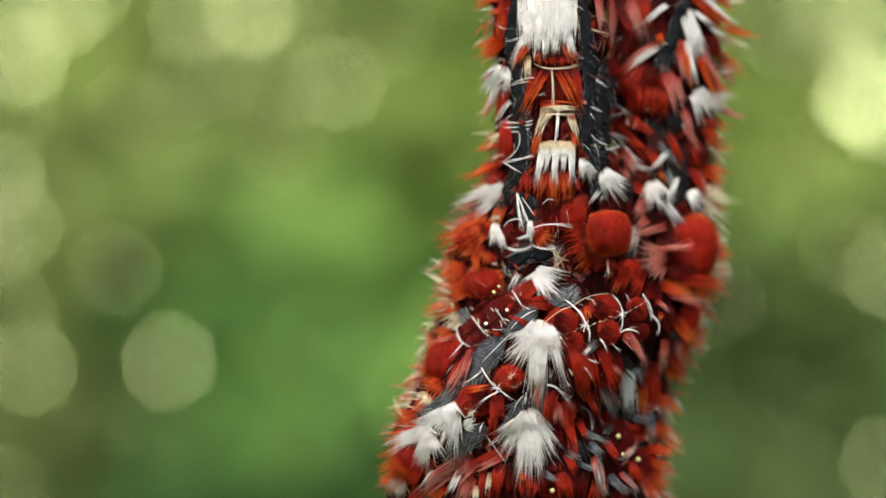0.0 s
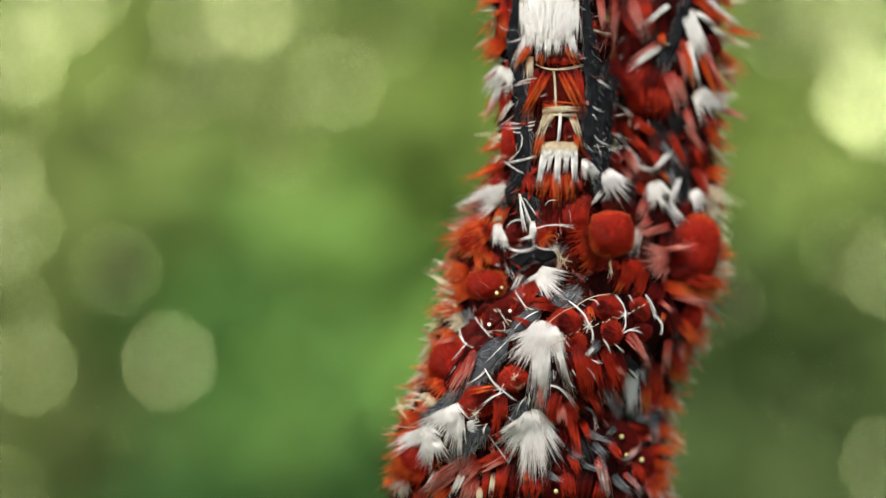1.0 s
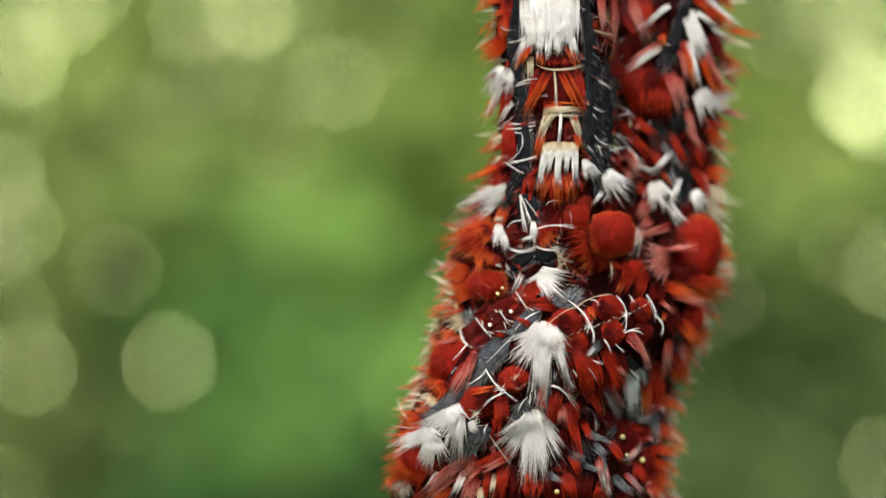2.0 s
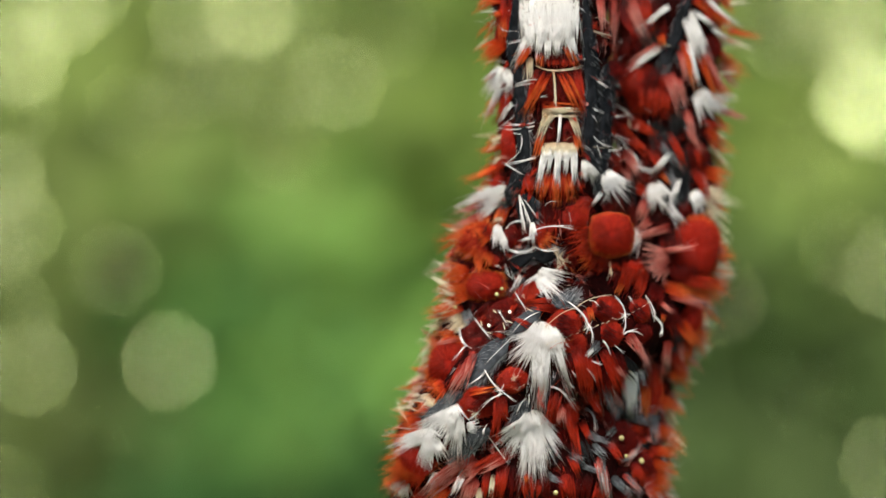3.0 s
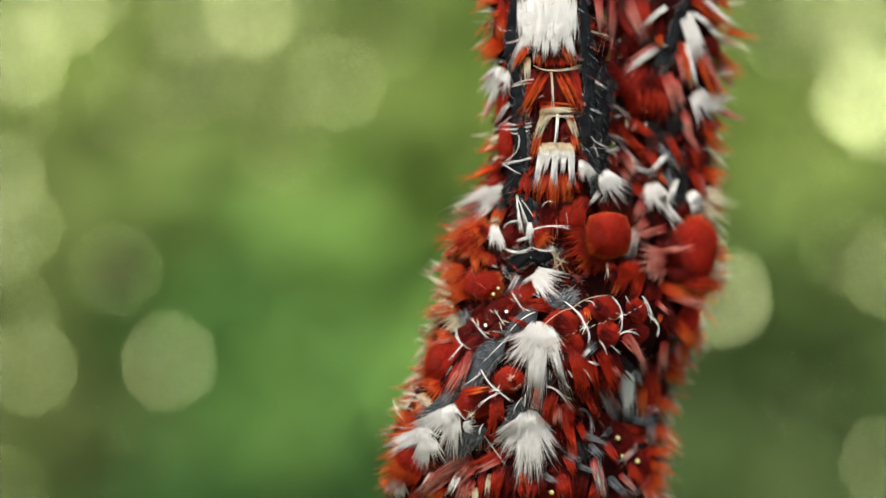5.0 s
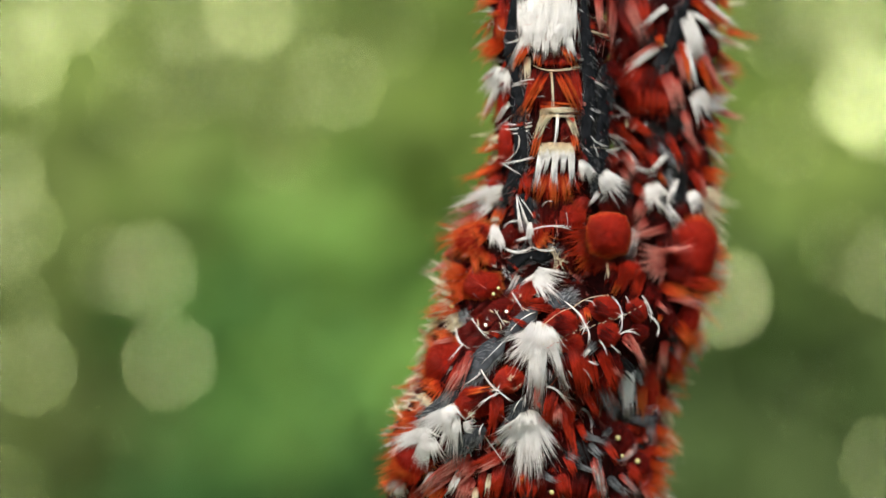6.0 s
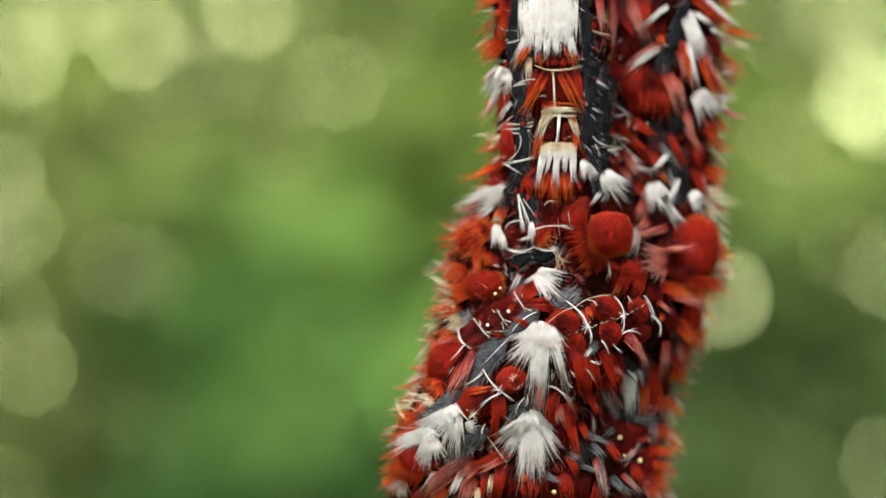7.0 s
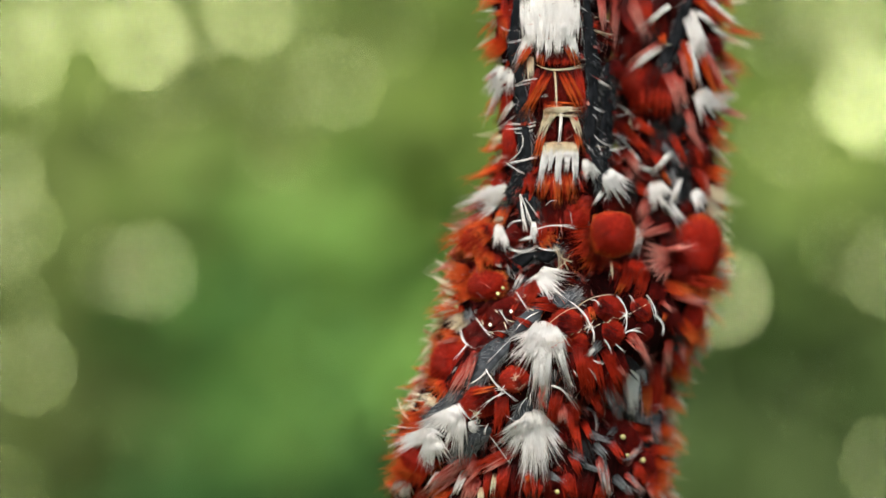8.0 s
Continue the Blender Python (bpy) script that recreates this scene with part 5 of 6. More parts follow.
pompom("E", 0.08, -7.90, 1.42, RED, long=1.25, turn=68, flat=0.7, rim=ORANGE, hairs=1300, shaggy=0.1)
fan("E", -0.49, -6.67, -1.49, -7.22, 0.98, 20, 7, ORANGE, lift=0.5)
fan("E", 0.65, -6.06, -1.15, -6.14, 0.89, 10, 7, ORANGE, lift=0.6)
lock("E", 0.97, -6.19, -0.98, -6.61, 0.28, 0.12, PINK, lift=1.3)
lock("E", -0.98, -8.57, -1.57, -9.03, 1.23, 0.82, ORANGE, lift=0.3)
lock("E", 1.92, -7.08, 0.96, -9.60, 0.60, 0.28, PINK, lift=0.8)
lock("E", 1.68, -7.55, 0.08, -10.10, 0.56, 0.28, PINK, lift=0.9)
lock("E", 1.28, -7.96, 0.24, -9.55, 0.72, 0.40, RED, lift=0.8)
fan("E", -0.32, -9.31, -1.87, -10.51, 1.05, 24, 8, ORANGE, lift=0.2)
lock("E", 0.64, -9.95, -0.48, -11.02, 0.88, 0.56, GREY, lift=0.4)

# the one curled round the twig: dark flank with pale warts
lock("B", 6.34, -2.72, 3.89, -4.34, 2.44, 2.11, DARK_RED, lift=0.2)
lock("B", 4.15, -4.03, 2.19, -5.64, 2.28, 2.03, DARK_RED, lift=0.2)
lock("B", 2.68, -5.23, 0.89, -7.09, 1.87, 1.62, DARK_RED, lift=0.2)
pompom("B", 5.76, -3.20, 0.81, RED, long=1.6, turn=40, flat=0.35)
pompom("B", 3.88, -4.49, 0.89, DARK_RED, long=1.5, turn=36, flat=0.3)
pompom("B", 2.18, -5.78, 0.81, DARK_RED, long=1.5, turn=40, flat=0.3)
pompom("B", 2.17, -6.63, 0.48, DARK_RED, long=1.5, turn=20, flat=0.3)
lock("B", 6.71, -1.90, 5.63, -3.66, 1.05, 0.49, RED, lift=0.7)
lock("B", 7.52, -3.48, 5.86, -3.65, 0.60, 0.28, RED, lift=0.8)
lock("B", 7.73, -4.10, 5.93, -3.81, 0.56, 0.24, RED, lift=0.8)
lock("B", 5.97, -5.29, 4.73, -4.69, 0.44, 0.20, RED, lift=0.7)
lock("B", 7.11, -2.30, 5.88, -3.42, 0.32, 0.16, RED, lift=0.85)
lock("B", 4.89, -3.22, 4.28, -4.32, 0.82, 0.49, RED, lift=0.5)
lock("B", 4.07, -6.10, 3.36, -5.73, 0.32, 0.16, RED, lift=0.6)
lock("B", 2.92, -4.58, 2.19, -5.31, 0.57, 0.32, RED, lift=0.5)
lock("B", 1.62, -5.48, 1.14, -6.30, 0.49, 0.24, RED, lift=0.5)
wart("B", 4.47, -4.27, 0.12, MILKY, lift=0.75)
wart("B", 2.98, -5.24, 0.12, MILKY, lift=0.75)
bristle("B", 4.88, -2.89, 5.25, -3.51, 5.71, -4.28, thick=0.065, lift=0.9)
bristle("B", 3.64, -4.17, 3.94, -4.62, 4.39, -5.31, thick=0.06, lift=0.9)
bristle("B", 1.98, -4.73, 2.46, -5.45, 3.11, -6.19, thick=0.065, lift=0.9)
bristle("B", 0.89, -5.39, 1.13, -6.44, 1.84, -6.89, thick=0.08, lift=0.9)
bristle("B", 1.37, -6.57, 0.89, -7.13, 0.24, -7.79, thick=0.06, lift=0.9)
bristle("B", 5.44, -2.80, 5.48, -3.05, 5.53, -3.35, thick=0.06, mat=CREAM, lift=0.9)
bristle("B", 4.54, -3.25, 4.80, -3.37, 5.06, -3.52, thick=0.06, mat=CREAM, lift=0.9)
bristle("B", 5.61, -3.97, 5.84, -4.12, 6.15, -4.19, thick=0.05, mat=CREAM, lift=0.9)
bristle("B", 3.23, -4.12, 3.44, -4.25, 3.60, -4.41, thick=0.05, mat=CREAM, lift=0.9)
bristle("B", 3.85, -3.97, 3.85, -4.17, 3.80, -4.40, thick=0.06, mat=CREAM, lift=0.9)
bristle("B", 3.97, -5.01, 4.04, -5.24, 4.11, -5.47, thick=0.05, mat=CREAM, lift=0.9)
bristle("B", 4.17, -4.85, 4.36, -4.92, 4.59, -4.99, thick=0.05, mat=CREAM, lift=0.9)
bristle("B", 2.35, -4.89, 2.47, -5.10, 2.51, -5.34, thick=0.06, mat=CREAM, lift=0.9)
bristle("B", 2.85, -5.70, 3.04, -5.77, 3.28, -5.84, thick=0.05, mat=CREAM, lift=0.9)
lock("B", 5.60, -1.75, 4.72, -3.22, 0.57, 0.49, GREY, lift=0.5)
lock("B", 5.36, -1.66, 4.64, -3.05, 0.28, 0.20, WHITE, lift=0.6)
fan("B", 6.47, -1.50, 8.65, -3.16, 0.97, 30, 13, WHITE, lift=0.6)
fan("B", 6.55, -1.66, 8.00, -3.40, 0.89, 16, 8, WHITE, lift=0.7)
lock("B", 6.63, -1.66, 5.45, -2.40, 0.28, 0.16, WHITE, lift=0.6)
stripe("B", [(7.54, -3.81), (8.26, -3.49), (9.07, -3.25)], 0.96, nap=120, grey=0.85)
stripe("B", [(6.65, -4.13), (5.84, -4.76), (4.72, -5.72)], 0.88, nap=160, grey=0.85)
stripe("B", [(4.31, -6.27), (3.12, -7.31), (1.52, -9.23)], 1.36, nap=420, grey=0.85)
stripe("B", [(1.12, -9.95), (-0.16, -10.87), (-1.37, -11.64)], 0.81, nap=120, grey=0.85)
bristle("B", 6.47, -4.27, 5.51, -4.75, 4.62, -5.62, thick=0.055, lift=0.7)
bristle("B", 4.62, -5.94, 3.82, -6.73, 2.55, -8.01, thick=0.04, lift=0.5)

# its back: red cushions between pale seams
pompom("B", 8.28, -5.21, 1.07, RED, long=1.15, turn=15, flat=0.42, hairs=1100)
lock("B", 7.62, -4.73, 9.04, -5.19, 1.03, 0.48, DARK_RED, lift=1.0)
lock("B", 7.76, -5.59, 9.28, -5.43, 0.71, 0.40, DARK_RED, lift=1.0)
pompom("B", 11.27, -4.20, 0.96, RED, long=1.15, turn=15, flat=0.42, hairs=1000)
lock("B", 10.60, -3.78, 11.95, -4.42, 0.96, 0.40, DARK_RED, lift=1.0)
pompom("B", 13.58, -4.30, 0.80, RED, long=1.1, turn=30, flat=0.42)
lock("B", 13.13, -3.96, 14.12, -4.77, 0.72, 0.40, DARK_RED, lift=0.9)
pompom("B", 11.49, -5.86, 0.84, RED, long=1.1, turn=15, flat=0.42)
lock("B", 10.97, -5.52, 12.03, -6.17, 0.79, 0.56, DARK_RED, lift=0.9)
pompom("B", 8.98, -6.48, 0.64, RED, long=1.3, turn=20, flat=0.4)
pompom("B", 13.65, -5.82, 0.72, DARK_RED, long=1.2, turn=10, flat=0.4)
lock("B", 10.05, -3.95, 10.18, -4.81, 0.40, 0.32, ORANGE, lift=0.7)
lock("B", 9.64, -4.14, 9.94, -5.21, 0.48, 0.32, RED, lift=0.7)
bristle("B", 6.91, -5.28, 8.20, -4.26, 9.16, -4.02, thick=0.05, mat=CREAM, lift=0.85)
bristle("B", 9.08, -4.02, 10.22, -3.31, 11.85, -3.08, thick=0.05, mat=CREAM, lift=0.85)
beads("B", [(7.05, -6.54), (8.57, -5.91), (9.85, -5.36), (11.23, -4.98), (12.46, -4.59), (14.35, -3.67)], CREAM)
beads("B", [(7.29, -6.70), (8.80, -6.15), (10.01, -5.60)], ORANGE)
bristle("B", 8.62, -3.55, 9.69, -4.57, 9.92, -5.51, thick=0.1, lift=0.95)
bristle("B", 9.77, -4.88, 10.16, -5.67, 10.15, -6.62, thick=0.08, lift=0.95)
star("B", 9.89, -5.36, 0.60, 9, WHITE, lift=0.85)
bristle("B", 11.92, -3.16, 12.54, -4.11, 12.52, -5.22, thick=0.1, lift=0.95)
bristle("B", 12.45, -4.43, 12.61, -5.15, 12.35, -5.94, thick=0.06, lift=0.9)
star("B", 12.54, -4.51, 0.48, 8, WHITE, lift=0.85)
bristle("B", 14.19, -3.19, 14.68, -3.99, 14.83, -5.04, thick=0.11, lift=0.8)
bristle("B", 14.76, -4.64, 15.38, -5.38, 15.13, -6.11, thick=0.09, lift=0.7)
bristle("B", 10.06, -3.47, 10.46, -3.55, 10.60, -3.95, thick=0.06, lift=0.8)
bristle("B", 12.92, -3.17, 13.08, -3.41, 13.15, -3.73, thick=0.06, lift=0.8)
bristle("B", 12.54, -5.87, 13.13, -5.64, 13.89, -5.90, thick=0.1, lift=0.6)
lock("B", 13.04, -5.96, 14.42, -8.19, 0.40, 0.24, PINK, lift=0.7)
lock("B", 12.80, -5.96, 13.85, -7.05, 0.80, 0.64, PINK, lift=0.5)
lock("B", 10.83, -6.41, 9.94, -7.28, 0.64, 0.40, GREY, lift=0.5)
lock("B", 10.42, -6.72, 9.78, -7.43, 0.24, 0.16, WHITE, lift=0.6)
lock("B", 9.44, -6.55, 9.86, -9.98, 1.19, 0.87, RED, lift=0.7)
lock("B", 9.04, -6.78, 9.39, -9.04, 0.71, 0.48, RED, lift=0.8)
lock("B", 10.18, -7.12, 10.85, -9.60, 0.72, 0.40, RED, lift=0.6)
lock("B", 11.08, -6.81, 12.33, -9.89, 0.96, 0.56, RED, lift=0.5)
lock("B", 11.91, -7.15, 12.77, -8.85, 0.80, 0.48, DARK_RED, lift=0.5)
lock("B", 8.57, -7.11, 8.75, -8.71, 0.71, 0.56, DARK_RED, lift=0.5)
lock("B", 10.61, -7.94, 11.43, -10.72, 1.04, 0.88, DARK_RED, lift=0.4)
lock("B", 12.26, -7.57, 13.91, -9.07, 0.80, 0.72, BLACK, lift=0.4)
bristle("B", 10.98, -6.25, 11.31, -6.73, 11.57, -7.38, thick=0.09, lift=0.6)
bristle("B", 11.81, -6.58, 12.14, -6.91, 12.57, -7.25, thick=0.06, lift=0.6)
bristle("B", 10.09, -7.67, 10.50, -7.84, 11.00, -7.97, thick=0.07, lift=0.8)
bristle("B", 9.70, -8.23, 10.11, -8.56, 10.56, -9.32, thick=0.07, lift=0.8)
bristle("B", 8.74, -8.38, 8.98, -8.71, 9.07, -8.87, thick=0.05, lift=0.7)
bristle("B", 8.59, -9.19, 8.76, -9.52, 8.93, -9.61, thick=0.05, lift=0.7)

# main white tuft
fan("B", 6.93, -4.98, 6.34, -7.97, 1.35, 34, 15, WHITE, lift=0.6)
fan("B", 6.76, -5.21, 5.78, -7.88, 1.19, 20, 9, WHITE, lift=0.75)
fan("B", 7.16, -5.29, 7.86, -8.29, 0.95, 18, 9, WHITE, lift=0.6)
fan("B", 6.52, -5.60, 4.29, -7.50, 0.79, 18, 8, WHITE, lift=0.6)
fan("B", 6.43, -5.92, 4.84, -9.00, 0.79, 16, 8, WHITE, lift=0.6)
lock("B", 6.87, -5.52, 6.61, -11.03, 1.03, 0.28, WHITE, lift=0.8)
lock("B", 6.59, -5.84, 6.03, -9.88, 0.79, 0.32, WHITE, lift=0.7)
lock("B", 6.66, -9.08, 6.45, -10.95, 0.48, 0.20, PINK, lift=0.7)
lock("B", 7.46, -5.76, 8.61, -9.69, 0.48, 0.16, WHITE, lift=0.6)
fan("B", 7.47, -5.92, 8.18, -6.47, 0.64, 30, 6, WHITE, lift=0.5)
lock("B", 7.47, -8.31, 7.25, -9.93, 1.03, 0.80, BLACK, lift=0.25)

# low cushions with crossed bristles
pompom("B", 4.61, -9.01, 0.83, RED, long=1.2, turn=20, flat=0.45)
pompom("B", 2.31, -10.55, 1.07, RED, long=1.35, turn=18, flat=0.45)
lock("B", 3.33, -10.03, 1.43, -10.93, 1.03, 0.79, DARK_RED, lift=0.8)
pompom("B", 0.96, -11.21, 0.48, RED, long=1.4, turn=-50, flat=0.4)
lock("B", 1.35, -9.98, 3.33, -9.55, 0.32, 0.20, ORANGE, lift=0.9)
lock("B", 5.15, -9.31, 3.96, -9.47, 0.79, 0.48, RED, lift=0.7)
beads("B", [(4.28, -8.36), (4.75, -8.83), (5.23, -8.67)], ORANGE)
beads("B", [(4.44, -9.31), (4.91, -9.63), (5.31, -9.31)], CREAM)
beads("B", [(1.51, -11.17), (1.91, -11.49), (2.15, -11.97)], CREAM)
beads("B", [(1.11, -10.94), (1.35, -11.50), (1.83, -12.05)], ORANGE)
star("B", 3.73, -9.71, 0.55, 9, WHITE, lift=0.85)
star("B", 1.91, -11.40, 0.40, 8, CREAM, lift=0.85)
star("B", 4.67, -8.83, 0.40, 8, CREAM, lift=0.85)
bristle("B", 2.62, -8.30, 3.17, -9.15, 3.80, -9.86, thick=0.09, lift=0.9)
bristle("B", 3.64, -9.62, 4.12, -10.02, 4.76, -10.58, thick=0.08, lift=0.9)
bristle("B", 3.88, -9.94, 2.93, -10.42, 2.22, -11.23, thick=0.08, lift=0.95)
bristle("B", 2.30, -11.07, 1.91, -11.48, 1.43, -11.81, thick=0.06, lift=0.9)
bristle("B", 1.43, -9.37, 2.31, -8.79, 2.71, -8.31, thick=0.06, lift=0.6)
lock("B", 3.65, -10.26, 3.19, -13.20, 0.79, 0.32, RED, lift=0.85)
lock("B", 3.89, -10.29, 4.06, -11.91, 0.56, 0.32, RED, lift=0.5)
stripe("B", [(5.66, -10.56), (5.11, -11.38), (4.48, -12.45)], 1.04, nap=160, grey=0.85)
bristle("B", 5.72, -10.05, 5.73, -10.46, 5.65, -10.95, thick=0.06, lift=0.5)
bristle("B", 5.56, -10.29, 5.09, -10.78, 4.86, -11.43, thick=0.06, lift=0.5)
stripe("B", [(2.96, -12.51), (1.76, -13.42), (0.48, -14.69)], 1.13, nap=260, grey=0.85)
bristle("B", 2.79, -12.15, 2.55, -12.56, 2.48, -12.97, thick=0.08, lift=0.5)
pompom("D", 8.13, -11.39, 1.05, RED, long=1.2, turn=-50, flat=0.55)
lock("D", 7.71, -9.89, 7.14, -11.99, 0.79, 0.64, RED, lift=0.9)
lock("D", 8.77, -11.73, 9.29, -14.37, 0.81, 0.20, RED, lift=0.9)
lock("D", 8.32, -11.00, 8.91, -13.20, 0.56, 0.24, RED, lift=1.0)
lock("D", 8.05, -10.80, 8.04, -12.35, 0.48, 0.56, PINK, lift=1.2, wisp=0.1)
lock("D", 7.76, -12.08, 8.26, -13.44, 0.97, 0.81, DARK_RED, lift=0.7)
bristle("B", 7.22, -9.48, 8.20, -9.99, 9.22, -11.55, thick=0.075, lift=0.9)
bristle("B", 9.98, -11.47, 10.55, -11.90, 10.59, -13.14, thick=0.075, lift=0.8)
bristle("D", 2.87, -13.04, 3.53, -14.00, 4.32, -15.08, thick=0.06, lift=0.7)

# white tufts at the foot
fan("D", 5.98, -11.20, 6.08, -14.05, 0.88, 44, 15, WHITE, lift=0.6)
fan("D", 5.81, -11.43, 5.84, -13.65, 0.96, 26, 9, WHITE, lift=0.8)
fan("D", 5.59, -11.85, 3.21, -14.26, 0.64, 14, 8, WHITE, lift=0.6)
fan("D", 5.71, -12.03, 4.24, -15.25, 0.80, 12, 8, WHITE, lift=0.6)
fan("D", 5.84, -12.11, 5.19, -16.82, 0.48, 6, 5, WHITE, lift=0.7)
fan("D", 6.16, -12.04, 6.47, -17.22, 0.80, 6, 7, WHITE, lift=0.7)
fan("D", 6.32, -11.88, 8.08, -15.15, 0.80, 12, 9, WHITE, lift=0.6)
lock("D", 6.75, -12.09, 7.58, -12.54, 0.40, 0.20, WHITE, lift=0.5)
lock("D", 7.31, -13.61, 7.53, -14.85, 0.56, 0.40, BLACK, lift=0.3)
fan("B", 0.24, -10.74, 0.88, -12.81, 0.72, 26, 10, WHITE, lift=0.6)
fan("B", 0.32, -11.14, -2.67, -13.32, 0.72, 8, 8, WHITE, lift=0.5)
fan("B", 0.48, -11.37, -0.64, -13.59, 0.56, 10, 6, WHITE, lift=0.6)
fan("B", 0.72, -11.52, 0.24, -15.17, 0.80, 12, 8, WHITE, lift=0.6)
fan("B", 1.36, -12.41, 2.55, -12.24, 0.64, 16, 6, WHITE, lift=0.4)
lock("B", 0.40, -12.84, -0.32, -14.44, 0.48, 0.24, DARK_RED, lift=0.3)
fan("D", -1.69, -12.58, -0.64, -14.25, 0.72, 30, 10, WHITE, lift=0.6)
fan("D", -1.57, -12.83, -4.73, -14.55, 0.72, 7, 8, WHITE, lift=0.5)
fan("D", -1.41, -13.06, -2.35, -14.52, 0.48, 12, 5, WHITE, lift=0.5)
fan("D", -1.20, -13.12, -2.03, -16.55, 0.72, 10, 7, WHITE, lift=0.6)
fan("D", -0.96, -13.27, -0.08, -15.17, 0.56, 12, 5, WHITE, lift=0.6)
bristle("E", -1.77, -12.29, -2.93, -12.09, -3.69, -10.54, thick=0.16, mat=CREAM, lift=0.4)
bristle("E", -1.29, -10.75, -2.04, -10.31, -3.11, -10.20, thick=0.1, mat=CREAM, lift=0.4)
bristle("E", -0.96, -10.89, -2.11, -10.68, -3.28, -10.79, thick=0.1, mat=CREAM, lift=0.4)
bristle("E", -1.37, -11.46, -2.35, -11.32, -2.95, -10.95, thick=0.06, mat=CREAM, lift=0.4)
fan("E", -0.97, -10.43, -2.02, -11.45, 0.89, 30, 8, CREAM, lift=0.2)
fan("E", -1.29, -11.08, -2.52, -11.74, 0.81, 26, 8, ORANGE, lift=0.2)
pompom("D", -2.02, -14.59, 1.29, RED, long=1.1, flat=0.4, rim=ORANGE, shaggy=0.3)
fan("D", -1.86, -12.14, -4.38, -12.68, 1.21, 22, 10, ORANGE, lift=0.3)
fan("D", -2.18, -13.29, -4.82, -14.32, 1.21, 18, 10, ORANGE, lift=0.3)
fan("D", -2.27, -14.53, -4.98, -16.07, 1.38, 18, 10, ORANGE, lift=0.3)
fan("D", -2.19, -15.46, -5.15, -17.06, 1.22, 12, 9, ORANGE, lift=0.3)
lock("D", -2.59, -14.54, -3.85, -16.34, 1.38, 0.97, RED, lift=0.5)
lock("D", -1.61, -14.89, -2.78, -16.95, 1.21, 0.89, RED, lift=0.5)
fan("D", -3.43, -16.23, -3.37, -18.22, 0.82, 22, 10, CREAM, lift=0.4)
fan("D", -3.18, -16.29, -3.71, -18.09, 0.73, 16, 8, WHITE, lift=0.5)
lock("D", 1.85, -14.40, -0.57, -16.07, 0.88, 0.56, PINK, lift=0.5)
lock("D", 2.25, -14.93, 0.65, -16.76, 0.97, 0.64, PINK, lift=0.5)
lock("D", 0.64, -15.35, -1.63, -17.38, 1.21, 0.81, PINK, lift=0.5)
lock("D", -0.16, -16.57, -1.38, -18.29, 1.22, 0.97, ORANGE, lift=0.4)
lock("D", 1.85, -16.07, 1.13, -18.16, 1.05, 0.89, PINK, lift=0.4)
lock("D", 1.13, -15.68, 0.24, -17.59, 0.48, 0.32, WHITE, lift=0.6)
lock("D", -0.73, -15.89, -1.46, -16.97, 0.57, 0.32, WHITE, lift=0.5)
lock("D", -1.79, -17.08, -2.46, -18.62, 0.98, 0.82, RED, lift=0.4)
lock("D", 4.81, -13.99, 1.61, -15.66, 0.88, 0.48, RED, lift=0.6)
lock("D", 4.24, -14.61, 2.25, -15.62, 0.48, 0.24, PINK, lift=0.7)
lock("D", 4.00, -15.02, 3.46, -17.88, 0.88, 0.64, RED, lift=0.6)
lock("D", 2.89, -15.63, 2.66, -17.93, 0.80, 0.64, RED, lift=0.4)
lock("D", 3.29, -15.83, 2.97, -17.31, 0.36, 0.20, CREAM, lift=0.6)
lock("D", 2.25, -16.85, 2.18, -18.19, 0.48, 0.32, CREAM, lift=0.5)
lock("D", 4.80, -15.17, 4.66, -17.87, 1.20, 1.04, DARK_RED, lift=0.4)
lock("D", 5.36, -15.56, 5.85, -17.76, 1.04, 0.80, RED, lift=0.4)
lock("D", 5.51, -15.78, 5.59, -16.34, 0.40, 0.24, ORANGE, lift=0.6)
lock("D", 6.04, -16.85, 5.86, -18.03, 1.04, 0.80, BLACK, lift=0.35)
wart("D", 7.63, -17.03, 0.17, YELLOW, lift=0.7)
pompom("D", 7.61, -16.85, 0.80, DARK_RED, long=1.2, flat=0.3)
lock("D", 7.03, -15.54, 6.65, -17.58, 0.88, 0.72, DARK_RED, lift=0.5)
lock("D", 8.33, -15.81, 8.68, -17.80, 1.04, 0.88, RED, lift=0.4)
lock("D", 8.07, -16.34, 8.57, -17.17, 0.40, 0.24, RED, lift=0.7)

# grey and pink hair round the lowest warts
lock("F", 9.86, -12.89, 11.77, -13.68, 0.40, 0.24, GREY, lift=0.6, curl=-.12)
lock("F", 12.51, -12.55, 11.44, -13.35, 0.37, 0.25, GREY, lift=0.7)
lock("F", 14.09, -13.56, 12.86, -15.09, 0.41, 0.25, PINK, lift=0.6, curl=0.2)
lock("F", 10.63, -14.70, 11.14, -16.75, 0.56, 0.36, PINK, lift=0.5)
lock("F", 10.88, -14.95, 11.41, -17.44, 0.48, 0.28, WHITE, lift=0.5)
lock("F", 12.67, -16.12, 14.10, -17.42, 0.37, 0.20, PINK, lift=0.6)
lock("F", 10.84, -11.46, 11.71, -12.56, 0.50, 0.25, PINK, lift=0.6)
lock("F", 11.91, -10.13, 12.86, -11.58, 0.50, 0.25, PINK, lift=0.6)
lock("F", 10.03, -9.99, 11.07, -11.77, 0.56, 0.24, RED, lift=0.7)
lock("F", 9.58, -12.14, 10.16, -13.51, 0.57, 0.32, RED, lift=0.6)
lock("F", 15.17, -12.47, 15.53, -14.08, 0.50, 0.33, PINK, lift=0.4)
